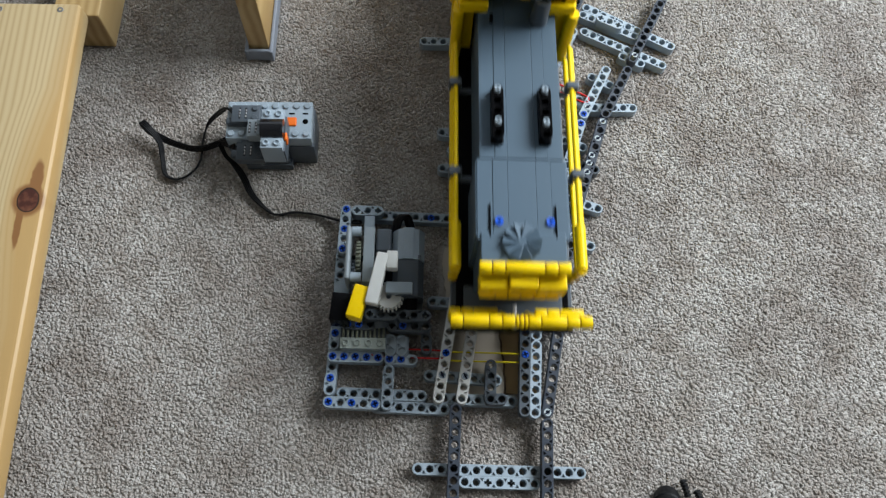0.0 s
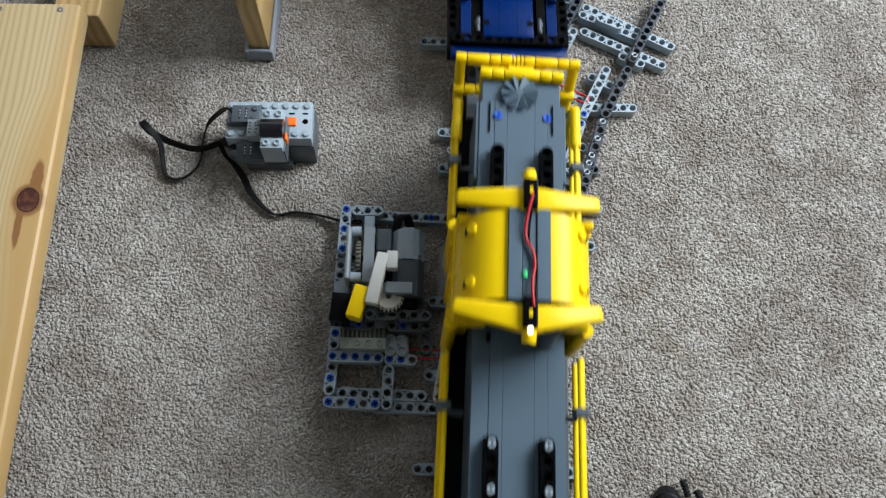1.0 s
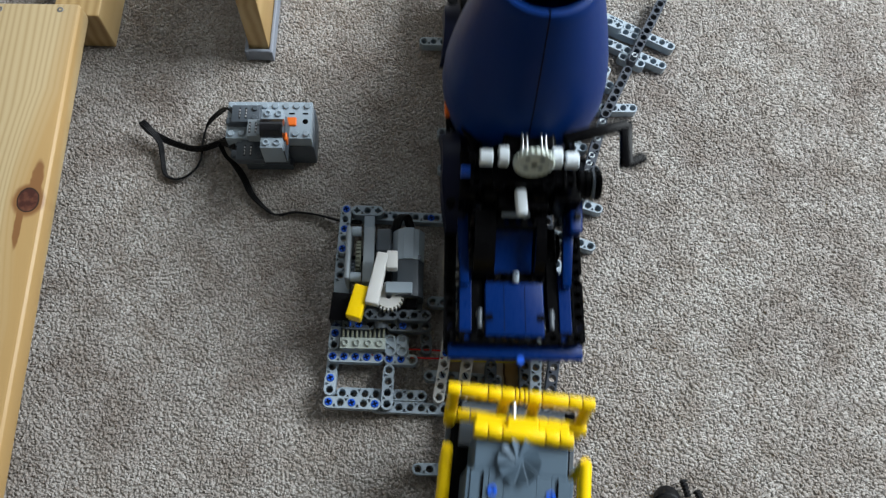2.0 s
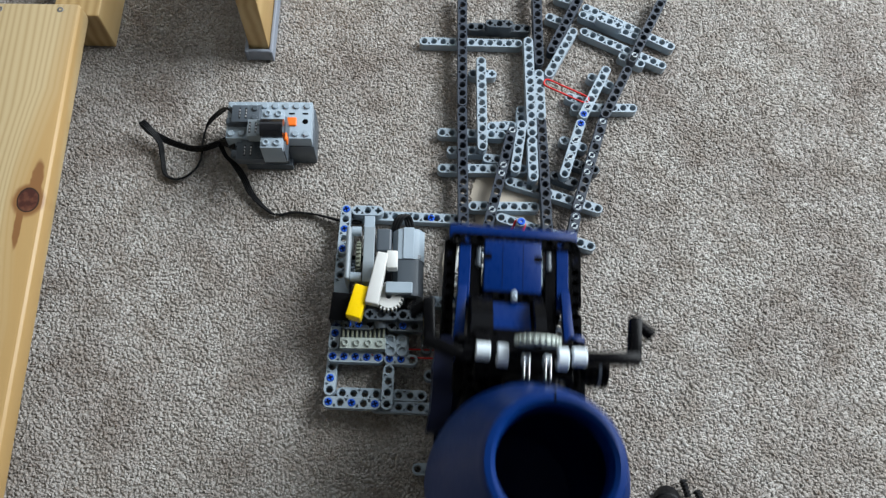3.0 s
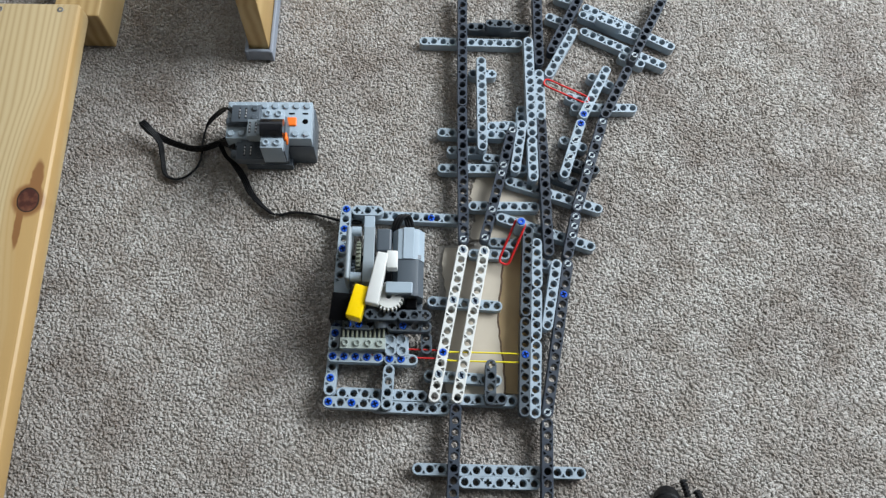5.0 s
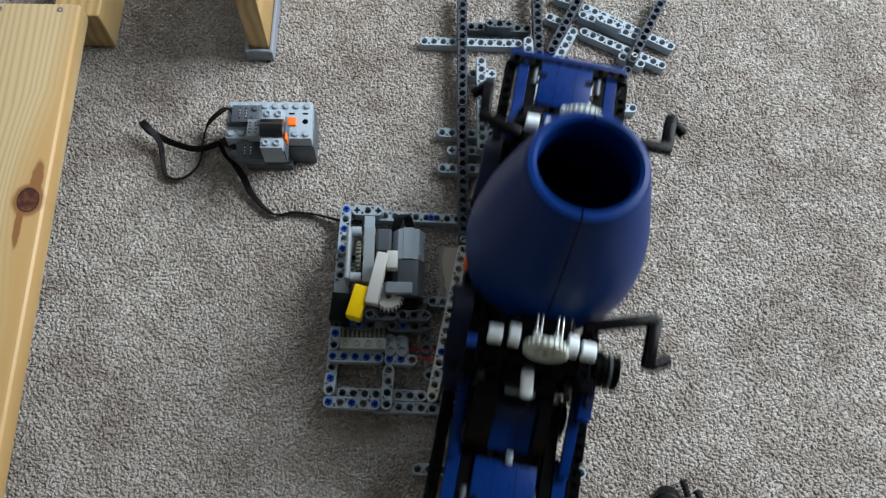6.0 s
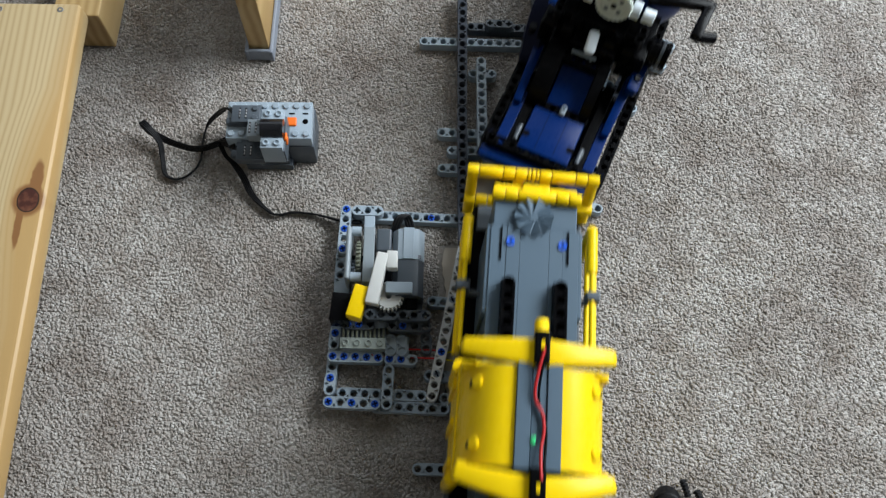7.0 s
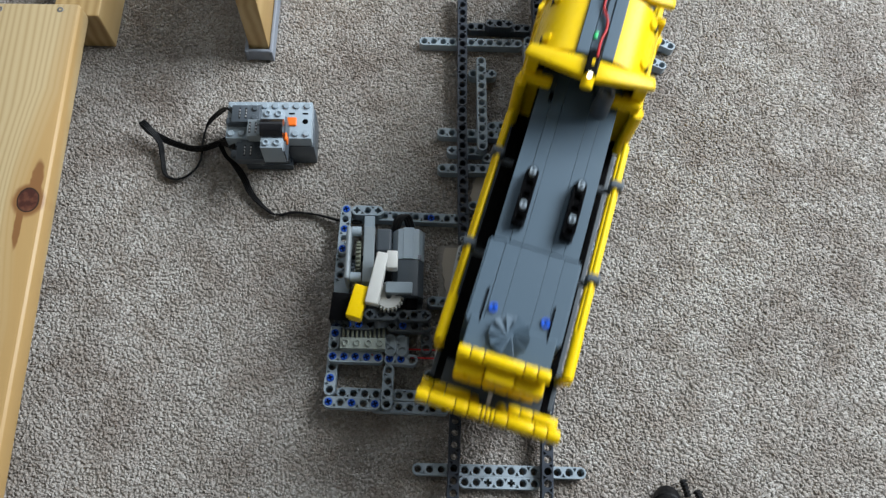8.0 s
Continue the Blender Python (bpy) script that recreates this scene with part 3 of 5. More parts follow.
def build_drive():
    # old brick with studs and the gear rack beside it
    ob = box_part("stud_brick", drive, OLD_GREY, -103.5, -83.8, 19, 31.8, 7.8, 9.6, 0.25, "old light grey brick with four studs")
    for i in range(4):
        hollow_stud(ob, -12 + 8 * i, 0, 4.8, OLD_GREY)
    rk = box_part("gear_rack", drive, DARK_GREY, -103.5, -75.6, 17, 31.8, 7.8, 6, 0.3, "dark grey gear rack")
    bm = bmesh.new()
    bm_box(bm, 0, 0, 0, 1.5, 7.6, 2.2, 0.3, None, 1)
    tooth = finish("rack_tooth", bm, GEAR_OLIVE)
    for i in range(10):
        child("rack_tooth", tooth, rk, at(-14 + 3.15 * i, 0, 3.8))
    for x in (-83, -75):
        box_part("hole_brick", drive, LIGHT_GREY, x, -84, 8, 7.8, 15, 15, 0.3)
    # motor: eight-sided housing lying along y
    bm = bmesh.new()
    rings = []
    for y, k in ((2, 0.86), (1, 1.0), (-22, 1.0)):
        rings.append([bm.verts.new((x * k * MM, y * MM, z * k * MM)) for x, z in ((-11.5, -9), (-11.5, 5), (-7.5, 11), (-3.5, 12), (3.5, 12), (7.5, 11), (11.5, 5), (11.5, -9), (7, -12), (-7, -12))])
    for a, b in zip(rings, rings[1:]):
        for i in range(10):
            bm.faces.new((a[i], a[(i + 1) % 10], b[(i + 1) % 10], b[i]))
    bm.faces.new(rings[0])
    bm.faces.new(rings[-1])
    motor = part("motor_case", bm, LIGHT_GREY, drive, "light grey motor housing", at(-73, -4, 28))
    box_part("motor_strip", motor, LIGHT_GREY, 0, -10, 12.2, 7.5, 24, 0.8, 0.2)
    box_part("motor_mark", motor, DARK_GREY, 8.0, -20, 10.6, 2.4, 3.0, 0.5, 0.1, "", pose(0, 0, 0, 0, 18, 0))
    bm = bmesh.new()
    rings = []
    for y in (-22.2, -49):
        rings.append([bm.verts.new((x * MM, y * MM, z * MM)) for x, z in ((-11.2, -9), (-11.2, 4.6), (-7.2, 10.6), (-3.5, 11.5), (3.5, 11.5), (7.2, 10.6), (11.2, 4.6), (11.2, -9), (7, -12), (-7, -12))])
    for i in range(10):
        bm.faces.new((rings[0][i], rings[0][(i + 1) % 10], rings[1][(i + 1) % 10], rings[1][i]))
    bm.faces.new(rings[0])
    bm.faces.new(rings[1])
    part("motor_base", bm, DARK_GREY, drive, "dark grey motor foot", at(-73, -4, 28))
    for i in range(3):
        tube_part("motor_lead", drive, RUBBER_BLACK, [(-86 + 2 * i, -8 - i, 26), (-85 + 2 * i, 2, 36), (-80 + 2.2 * i, 9, 38), (-76 + 2.2 * i, 9, 33), (-74 + 2 * i, 2, 30)], 1.3, "black motor lead")
    # gear train and its plates
    box_part("side_plate", drive, MID_GREY, -115.5, -23.5, 32, 3.8, 40, 26, 1.6, "light grey side plate")
    rod_part("bush", drive, LIGHT_GREY, (-113.5, -6, 40), (-107, -6, 40), 3.6)
    rod_part("bush", drive, LIGHT_GREY, (-113.5, -40, 38), (-106, -40, 38), 3.6)
    toothed(drive, "drive_gear", (-108.5, -23, 30), True, 12.4, 3.6, 24, GEAR_OLIVE, "olive grey gear wheel")
    toothed(drive, "drive_gear", (-112, -33, 30), True, 8.2, 3.0, 16, DARK_GREY, "dark grey gear wheel")
    rod_part("gear_axle", drive, BLACK, (-117, -23, 30), (-92, -23, 30), 2.2)
    box_part("gear_block", drive, MID_GREY, -101.2, -23, 26, 7.8, 42, 28, 0.5, "mid grey gear block")
    box_part("gear_block", drive, DARK_GREY, -90.6, -11.5, 26, 11, 18, 27, 1.8, "dark grey gear block")
    box_part("gear_block", drive, BLACK, -90, -33, 20, 12, 24, 30, 0.6)
    box_part("pillar", drive, LIGHT_GREY, -103, 8, 12, 7.8, 18, 8, 0.4)
    box_part("pillar", drive, LIGHT_GREY, -120.5, -45, 12, 11, 14, 20, 0.6)
    box_part("dark_base", drive, DARK_GREY, -92, -56, 8, 48, 24, 15, 0.6)
    box_part("dark_base", drive, DARK_GREY, -68, -58, 10, 12, 16, 20, 0.6)
    rod_part("axle_block", drive, DARK_GREY, (-92, -62, 25), (-91, -72, 22), 5.2, "dark grey axle joiner")
    toothed(drive, "lever_gear", (-86.0, -53.0, 34), False, 10.2, 5.6, 22, WHITE, "white gear wheel")
    box_part("bevel_block", drive, BLACK, -70, -56, 28, 8, 9, 8, 0.8)
    # lever arm
    bm = bmesh.new()
    bm_box(bm, 0, 0, 0, 7.8, 13, 9, 1.2)
    part("arm_hub", bm, WHITE, drive, "white lever hub", at(-84.0, -32.4, 52))
    bm = bmesh.new()
    bm_box(bm, 0, 0, 0, 9.2, 37, 9, 1.3, None, 3)
    for v in bm.verts:
        v.co.x *= 0.95 - 4.0 * v.co.y
    part("lever_arm", bm, WHITE, drive, "white slanted lever arm", at(-93.8, -45.6, 51.5, 4, 0, -11))
    bm = bmesh.new()
    bm_box(bm, 0, 0, 0, 10.6, 23.5, 12, 1.3, None, 3)
    part("arm_tip", bm, YELLOW, drive, "yellow lever tip", at(-106.6, -61.5, 46, 0, 0, -14))
    bm = bmesh.new()
    bm_box(bm, 0, 0, 0, 13, 20, 17, 0.8)
    part("counterweight", bm, BLACK, drive, "black counterweight block", at(-118.8, -63.5, 36, 0, 0, -4))
    rod_part("arm_axle", drive, DARK_GREY, (-88, -33, 50), (-88, -33, 28), 2.4)
    rod_part("arm_axle", drive, BLACK, (-100, -60, 46), (-118, -60, 40), 2.4)


GEAR_OLIVE = plastic("olive_grey_plastic", (0.16, 0.17, 0.13), 0.45)
MID_GREY = plastic("mid_grey_plastic", (0.24, 0.275, 0.30), 0.4)
build_drive()

# ---------------------------------------------------------------- battery box with receiver


def build_battery():
    bat = empty("battery_box", at(-180.7, 84.2, 0, 0, 0, 1.6))
    tagged(bat, "grey toy brick battery box with black infrared receiver and plugs", "battery box")
    bm = bmesh.new()
    bm_box(bm, 0, 0, 0, 65, 33, 27, 0.6)
    part("lower_case", bm, DARK_GREY, bat, "dark grey lower case", at(0.3, 0, 13.5))
    bm = bmesh.new()
    bm_box(bm, 0, 0, 0, 63.8, 31.8, 11.4, 0.5)
    upper = part("upper_case", bm, LIGHT_GREY, bat, "light grey upper case", at(0, 0, 32.7))
    for i in range(8):
        for j in (0, 3):
            if j == 0 and i in (3, 4):
                continue
            stud(upper, -28 + 8 * i, -12 + 8 * j, 5.7, LIGHT_GREY)
    button = box_part("power_button", bat, ORANGE, 16.8, -1.8, 39.0, 7.4, 7.4, 2.4, 1.0, "orange power button")
    rod_part("socket_hole", bat, BLACK, (27, -1.2, 38.0), (27, -1.2, 38.55), 2.2)
    for x in (16.6, 26.8):
        box_part("slot", bat, BLACK, x, 5.6, 38.5, 4.2, 1.3, 0.4, 0.1)
    # receiver standing on the front edge
    box_part("receiver_foot", bat, DARK_GREY, -4.0, -18.5, 18, 33, 6, 36, 0.6, "dark grey plug stack")
    box_part("receiver_foot", bat, DARK_GREY, -3.5, -18, 4, 36, 9, 8, 0.6)
    bm = bmesh.new()
    bm_box(bm, 0, 0, 0, 15.8, 31.8, 22, 0.4)
    rec = part("receiver", bm, LIGHT_GREY, bat, "light grey infrared receiver", at(6.6, -19.8, 49.0))
    box_part("receiver_side", rec, DARK_GREY, 8.3, -1, -3, 1.4, 29, 17, 0.4)
    box_part("receiver_switch", rec, ORANGE, 9.2, -4, 3, 1.8, 6, 9, 0.6, "orange channel switch")
    for x in (-4, 4):
        for y in (-12, 12):
            hollow_stud(rec, x, y, 11, LIGHT_GREY)
    bm = bmesh.new()
    bm_cyl(bm, (-8.1, 0, 0), (8.1, 0, 0), 7.9, None, 28)
    part("receiver_dome", bm, GLOSS_BLACK, rec, "glossy black receiver dome", at(0, 0, 9.2))
    # plugs
    for x, y, z, mat in ((-16.5, 1.0, 42.0, DARK_GREY), (-7.5, -13.5, 46.0, MID_GREY), (-13, -25, 32, DARK_GREY)):
        wide = 21 if mat is DARK_GREY else 12.5
        bm = bmesh.new()
        bm_box(bm, 0, 0, 0, wide, 14.5, 8.5, 0.7)
        plug = part("plug", bm, mat, bat, "grey connector plug", at(x, y, z))
        for sx in (-2.3, 2.3):
            box_part("plug_slot", plug, BLACK, sx - 2, 0, 4.2, 1.4, 9, 0.5, 0.1)
            for sy in (-2.6, 0, 2.6):
                box_part("contact", plug, STEEL, sx - 2, sy, 4.5, 0.8, 1.4, 0.3, 0.1, "bright metal contact")
        for sy in (-4, 4):
            stud(plug, wide / 2 - 3.6, sy, 4.1, mat, 2.2)
    box_part("plug_neck", bat, DARK_GREY, -28.5, -3.5, 41, 6, 6, 5, 1.2)
    box_part("plug_neck", bat, DARK_GREY, -25.5, -25, 30, 6, 6, 5, 1.2)
    return bat


GLOSS_BLACK = plastic("glossy_black_plastic", (0.008, 0.008, 0.010), 0.14)
build_battery()



def flat_cord(name, points, label, half=2.7):
    """Four wires side by side, swept along points (x, y, z, roll): roll 0 lies flat, 90 stands on edge."""
    prof = []
    for i in range(4):
        c = half * (i - 1.5) / 2
        prof += [(c - half / 4, 0.35), (c - half / 8, 0.75), (c + half / 8, 0.75)]
    prof += [(half * 1.0, 0.35)]
    prof += [(x, -z) for x, z in reversed(prof)]
    pts = np.array(points, float)
    rows = []
    for i in range(len(pts) - 1):
        p0, p1, p2, p3 = pts[max(i - 1, 0)], pts[i], pts[i + 1], pts[min(i + 2, len(pts) - 1)]
        for f in np.linspace(0, 1, 6, endpoint=i == len(pts) - 2):
            rows.append(0.5 * (2 * p1 + (p2 - p0) * f + (2 * p0 - 5 * p1 + 4 * p2 - p3) * f * f + (3 * p1 - p0 - 3 * p2 + p3) * f ** 3))
    rows = np.array(rows)
    bm = bmesh.new()
    rings = []
    for i, r in enumerate(rows):
        t = Vector(rows[min(i + 1, len(rows) - 1)][:3] - rows[max(i - 1, 0)][:3]).normalized()
        flat = Vector((-t.y, t.x, 0)).normalized()
        up = t.cross(flat).normalized()
        a = radians(float(r[3]))
        side, face = flat * math.cos(a) + up * math.sin(a), up * math.cos(a) - flat * math.sin(a)
        o = Vector(r[:3])
        rings.append([bm.verts.new((o + side * x + face * z) * MM) for x, z in prof])
    k = len(prof)
    for a, b in zip(rings, rings[1:]):
        for i in range(k):
            bm.faces.new((a[i], a[(i + 1) % k], b[(i + 1) % k], b[i]))
    bm.faces.new(rings[0])
    bm.faces.new(list(reversed(rings[-1])))
    bmesh.ops.recalc_face_normals(bm, faces=bm.faces)
    return tagged(new(name, finish(name, bm, RUBBER_BLACK, 40)), label, "cable", "black flat cables")


flat_cord("cable", [(-110, 14, 9, 50), (-127, 17, 6, 55), (-145, 22.5, 3, 68), (-162, 24, 2.6, 72), (-175, 21.5, 2.6, 70), (-184, 26, 3, 60),
                    (-196, 38, 4, 30), (-203, 51, 5, 0), (-210, 60, 9, 35), (-217, 66, 14, 62), (-219, 72, 22, 60), (-207, 66, 29, 35)],
          "flat black motor cable running over the carpet")
flat_cord("cable", [(-203, 83, 42, 25), (-213, 95, 36, 40), (-226, 100, 18, 65), (-236, 97, 6, 70), (-239, 85, 3, 70), (-239, 67, 3, 70), (-244, 56, 3, 65),
                    (-254, 50, 2.5, 60), (-264, 53, 3, 65), (-268, 66, 4, 70), (-271, 79, 8, 50), (-280, 89, 14, 10), (-285, 93, 13, 0), (-280, 88, 10, 10),
                    (-272, 84, 8, 35), (-258, 78.5, 6, 50), (-240, 74, 8, 62), (-222, 77, 14, 70), (-204, 74, 34, 70)],
          "flat black cable lying in a loop on the carpet")

# ---------------------------------------------------------------- wooden furniture


def pine_knot():
    """Pine with one dark knot ringed by flame-shaped resin, at the middle of the object's local x, y."""
    m, n, l, b = material("knotty_pine_wood", 0.42, 0.0, 0.4)
    tc = n.new("ShaderNodeTexCoord")
    uneven = n.new("ShaderNodeTexNoise")
    uneven.inputs["Scale"].default_value = 130
    l.new(tc.outputs["Object"], uneven.inputs["Vector"])
    wob = n.new("ShaderNodeVectorMath")
    wob.operation = "MULTIPLY_ADD"
    l.new(uneven.outputs["Color"], wob.inputs[0])
    wob.inputs[1].default_value = (0.0024, 0.0024, 0)
    l.new(tc.outputs["Object"], wob.inputs[2])

    def dist(cx, cy, sx, sy):
        sub = n.new("ShaderNodeVectorMath")
        sub.operation = "SUBTRACT"
        l.new(wob.outputs[0], sub.inputs[0])
        sub.inputs[1].default_value = ((cx + 1.2) * MM, (cy + 1.2) * MM, 0)
        mul = n.new("ShaderNodeVectorMath")
        mul.operation = "MULTIPLY"
        l.new(sub.outputs[0], mul.inputs[0])
        mul.inputs[1].default_value = (1 / (sx * MM), 1 / (sy * MM), 0)
        ln = n.new("ShaderNodeVectorMath")
        ln.operation = "LENGTH"
        l.new(mul.outputs[0], ln.inputs[0])
        return ln.outputs["Value"]

    def mixed(fac, a, c):
        k = n.new("ShaderNodeMix")
        k.data_type = "RGBA"
        l.new(fac, k.inputs["Factor"])
        l.new(a, k.inputs["A"])
        if isinstance(c, tuple):
            k.inputs["B"].default_value = (*c, 1)
        else:
            l.new(c, k.inputs["B"])
        return k.outputs["Result"]

    def curve(fac, lo, hi):
        r = n.new("ShaderNodeMapRange")
        r.interpolation_type = "SMOOTHSTEP"
        l.new(fac, r.inputs["Value"])
        r.inputs["From Min"].default_value, r.inputs["From Max"].default_value = lo, hi
        r.inputs["To Min"].default_value, r.inputs["To Max"].default_value = 1.0, 0.0
        return r.outputs["Result"]

    # growth lines bulge round the knot: the distance field pushes the wave's x
    d = dist(33, 48, 16, 40)
    push = n.new("ShaderNodeMapRange")
    l.new(d, push.inputs["Value"])
    push.inputs["From Max"].default_value = 2.2
    push.inputs["To Min"].default_value, push.inputs["To Max"].default_value = 0.012, 0.0
    comb = n.new("ShaderNodeCombineXYZ")
    l.new(push.outputs["Result"], comb.inputs[0])
    add = n.new("ShaderNodeVectorMath")
    add.operation = "ADD"
    l.new(tc.outputs["Object"], add.inputs[0])
    l.new(comb.outputs[0], add.inputs[1])
    mp = n.new("ShaderNodeMapping")
    mp.inputs["Scale"].default_value = (1, 0.055, 1)
    l.new(add.outputs[0], mp.inputs["Vector"])
    v = mp.outputs["Vector"]
    wave = n.new("ShaderNodeTexWave")
    wave.bands_direction = "X"
    wave.inputs["Scale"].default_value, wave.inputs["Distortion"].default_value = 62, 11
    wave.inputs["Detail"].default_value, wave.inputs["Detail Scale"].default_value = 1.2, 0.5
    l.new(v, wave.inputs["Vector"])
    base = ramp(n, l, wave.outputs["Fac"], (0.0, (0.40, 0.285, 0.14)), (0.3, (0.46, 0.345, 0.185)), (1.0, (0.49, 0.375, 0.21)))
    amber = ramp(n, l, noise_tex(n, l, v, 30, 1), (0.52, (0, 0, 0)), (0.62, (1, 1, 1)))
    base = mixed(amber, base, (0.42, 0.265, 0.105))
    for cx, cy, sx, sy in ((39.5, 59, 5.0, 22), (32.5, 30, 3.0, 22), (36, 47, 12.2, 14.5)):
        base = mixed(curve(dist(cx, cy, sx, sy), 0.72, 1.0), base, (0.215, 0.098, 0.034))
    base = mixed(curve(dist(36, 47, 8.0, 9.8), 0.93, 1.0), base, (0.022, 0.012, 0.008))
    core = ramp(n, l, noise_tex(n, l, tc.outputs["Object"], 120, 3), (0.4, (0.05, 0.013, 0.008)), (0.7, (0.20, 0.075, 0.04)))
    base = mixed(curve(dist(36, 47, 7.2, 8.9), 0.9, 1.0), base, core)
    l.new(base, b.inputs["Base Color"])
    fine = noise_tex(n, l, v, 700, 2)
    bump(n, l, b, fine, 0.12, 0.0004)
    return m


def build_bench():
    bench = empty("pine_bench")
    tagged(bench, "low bare pine bench board with a dark knot and screws", "bench")
    bm = bmesh.new()
    bm_box(bm, 0, 0, 0, 95, 426, 19, 4.0, None, 3)
    board = part("board", bm, pine_knot(), bench, "knotty pine board with rounded edges", at(-369, -45, 50.5, 0, 0, 1.6))
    for x, y in ((33, 206), (-12, 206)):
        bm = bmesh.new()
        bm_lathe(bm, [(0.1, -0.4), (0.9, -0.4), (1.1, 0.15), (2.3, 0.1), (2.6, -0.3)], 14)
        part("screw", bm, STEEL, board, "sunk steel screw", at(x, y, 9.6))
    box_part("leg_block", bench, PINE, -340, 221, 20.4, 36, 98, 40.8, 1.2, "pine leg block")
    box_part("leg_block", bench, PINE, -410, 120, 20.4, 30, 90, 40.8, 1.2, "pine leg block")
    box_part("leg_block", bench, PINE, -385, -230, 20.4, 60, 32, 40.8, 1.2, "pine leg block")


def build_post():
    post = empty("pine_stand")
    tagged(post, "pine upright standing in a grey plastic foot channel", "stand")
    bm = bmesh.new()
    bm_box(bm, 0, 0, 0, 16.5, 120, 128, 1.6)
    part("upright", bm, PINE, post, "bare pine upright", at(-201.0, 228, 66))
    for x in (-211.0, -191.0):
        box_part("channel_side", post, CAP_GREY, x, 226, 6.5, 3.0, 126, 13, 0.8)
    box_part("channel_end", post, CAP_GREY, -201, 165, 6.5, 22.6, 3.0, 13, 1.2)


def build_tripod():
    tri = empty("tripod_leg")
    tagged(tri, "black tripod leg with a rubber foot on the carpet", "tripod")
    bm = bmesh.new()
    bm_lathe(bm, [(0.1, -2), (6.0, -1.6), (8.6, 0.5), (9.4, 5), (9.0, 11), (9.8, 12), (9.8, 14), (8.8, 15), (8.9, 21), (9.6, 22), (9.6, 24), (8.4, 25), (8.0, 36), (9.6, 37), (9.6, 46)], 28, at(0, 0, 0, 34, 0, -30))
    part("rubber_foot", bm, RUBBER_BLACK, tri, "ribbed black rubber foot", at(110, -183, 1))
    rod_part("leg_tube", tri, DARK_TUBE, (107, -200, 36), (88, -268, 560), 11.0, "black metal tube")
    for i, (x, y) in enumerate(((121, -173), (130, -180))):
        bm = bmesh.new()
        for j in range(5):
            bm_box(bm, 0, -2.4 * j, 0, 4.8 - 0.2 * j, 2.0, 4.0, 0.7, None, 1)
        bm_box(bm, 0, -4.8, -0.6, 3.2, 12, 3.0, 0.6, None, 1)
        part("rubber_fin", bm, RUBBER_BLACK, tri, "ribbed black rubber fin", at(x, y, 6, 10, 20, 20 + 8 * i))


DARK_TUBE = plastic("black_tube", (0.02, 0.02, 0.022), 0.3)
build_bench()
build_post()
build_tripod()

# ---------------------------------------------------------------- locomotive (local: front towards -y, carpet at z = 0)


def wheelset(parent, y, half, r=13):
    for s in (-1, 1):
        bm = bmesh.new()
        bm_lathe(bm, [(0.1, 5), (r - 4, 5), (r - 3, 3.6), (r, 3.6), (r, 0), (r + 2.2, -0.4), (r + 2.2, -2.2), (0.1, -2.2)], 24, pose(0, 0, 0, 0, 90 * s))
        part("wheel", bm, BLACK, parent, "black spoked rail wheel", at(half * s, y, 16 + r))
    rod_part("axle", parent, DARK_GREY, (-half, y, 16 + r), (half, y, 16 + r), 2.4)


def fan(parent, y, z):
    """Round fan on the hood: ten twisted blades, wider at the rim, over a thin disc."""
    bm = bmesh.new()
    bm_cyl(bm, (0, 0, 0), (0, 0, 3.6), 2.6)
    hub = part("fan", bm, HOOD_GREY, parent, "dark grey fan wheel with ten twisted blades", at(-1.5, y, z))
    rod_part("fan_disc", hub, HOOD_GREY, (0, 0, 0), (0, 0, 0.7), 11.6, "", 28)
    bm = bmesh.new()
    bm_box(bm, 0, 0, 0, 6.6, 10.4, 0.8, 0.2, None, 1)
    for v in bm.verts:
        v.co.x *= 0.62 + 75 * (v.co.y + 5.2 * MM)
    blade = finish("fan_blade", bm, HOOD_GREY)
    for i in range(10):
        child("fan_blade", blade, hub, pose(0, 0, 0, 0, 0, 36 * i + 8) @ at(0, 6.8, 2.3, 0, 30, 0))


def bar_of(parent, name, y, z, cuts, r=4.0, mat=None):
    """A cross bar of round connector pieces; cuts: x from piece to piece."""
    for a, b in zip(cuts, cuts[1:]):
        bm = bmesh.new()
        bm_lathe(bm, [(r - 1.2, a + 0.25), (r - 0.2, a + 0.35), (r, a + 0.8), (r, b - 0.8), (r - 0.2, b - 0.35), (r - 1.2, b - 0.25)], 18, pose(0, 0, 0, 0, 90))
        bm_cyl(bm, (a + 0.3, 0, 0), (b - 0.3, 0, 0), r - 1.1)
        part(name, bm, mat or YELLOW, parent, "", at(0, y, z))


def hood(parent, y0, y1, half, z0, z1, name="hood"):
    """Long panelled hood: five boards side by side with fine joints and rounded shoulders."""
    edges = [-half, -half + 10, -9, 9, half - 10, half]
    length, mid = y1 - y0, (y0 + y1) / 2
    for a, b in zip(edges, edges[1:]):
        outer = abs(a) == half or abs(b) == half
        box_part(name + "_panel", parent, HOOD_GREY, (a + b) / 2, mid, (z0 + z1) / 2 - (0.2 if outer else 0), b - a - 0.1, length, z1 - z0 - (0.4 if outer else 0), 0.22)


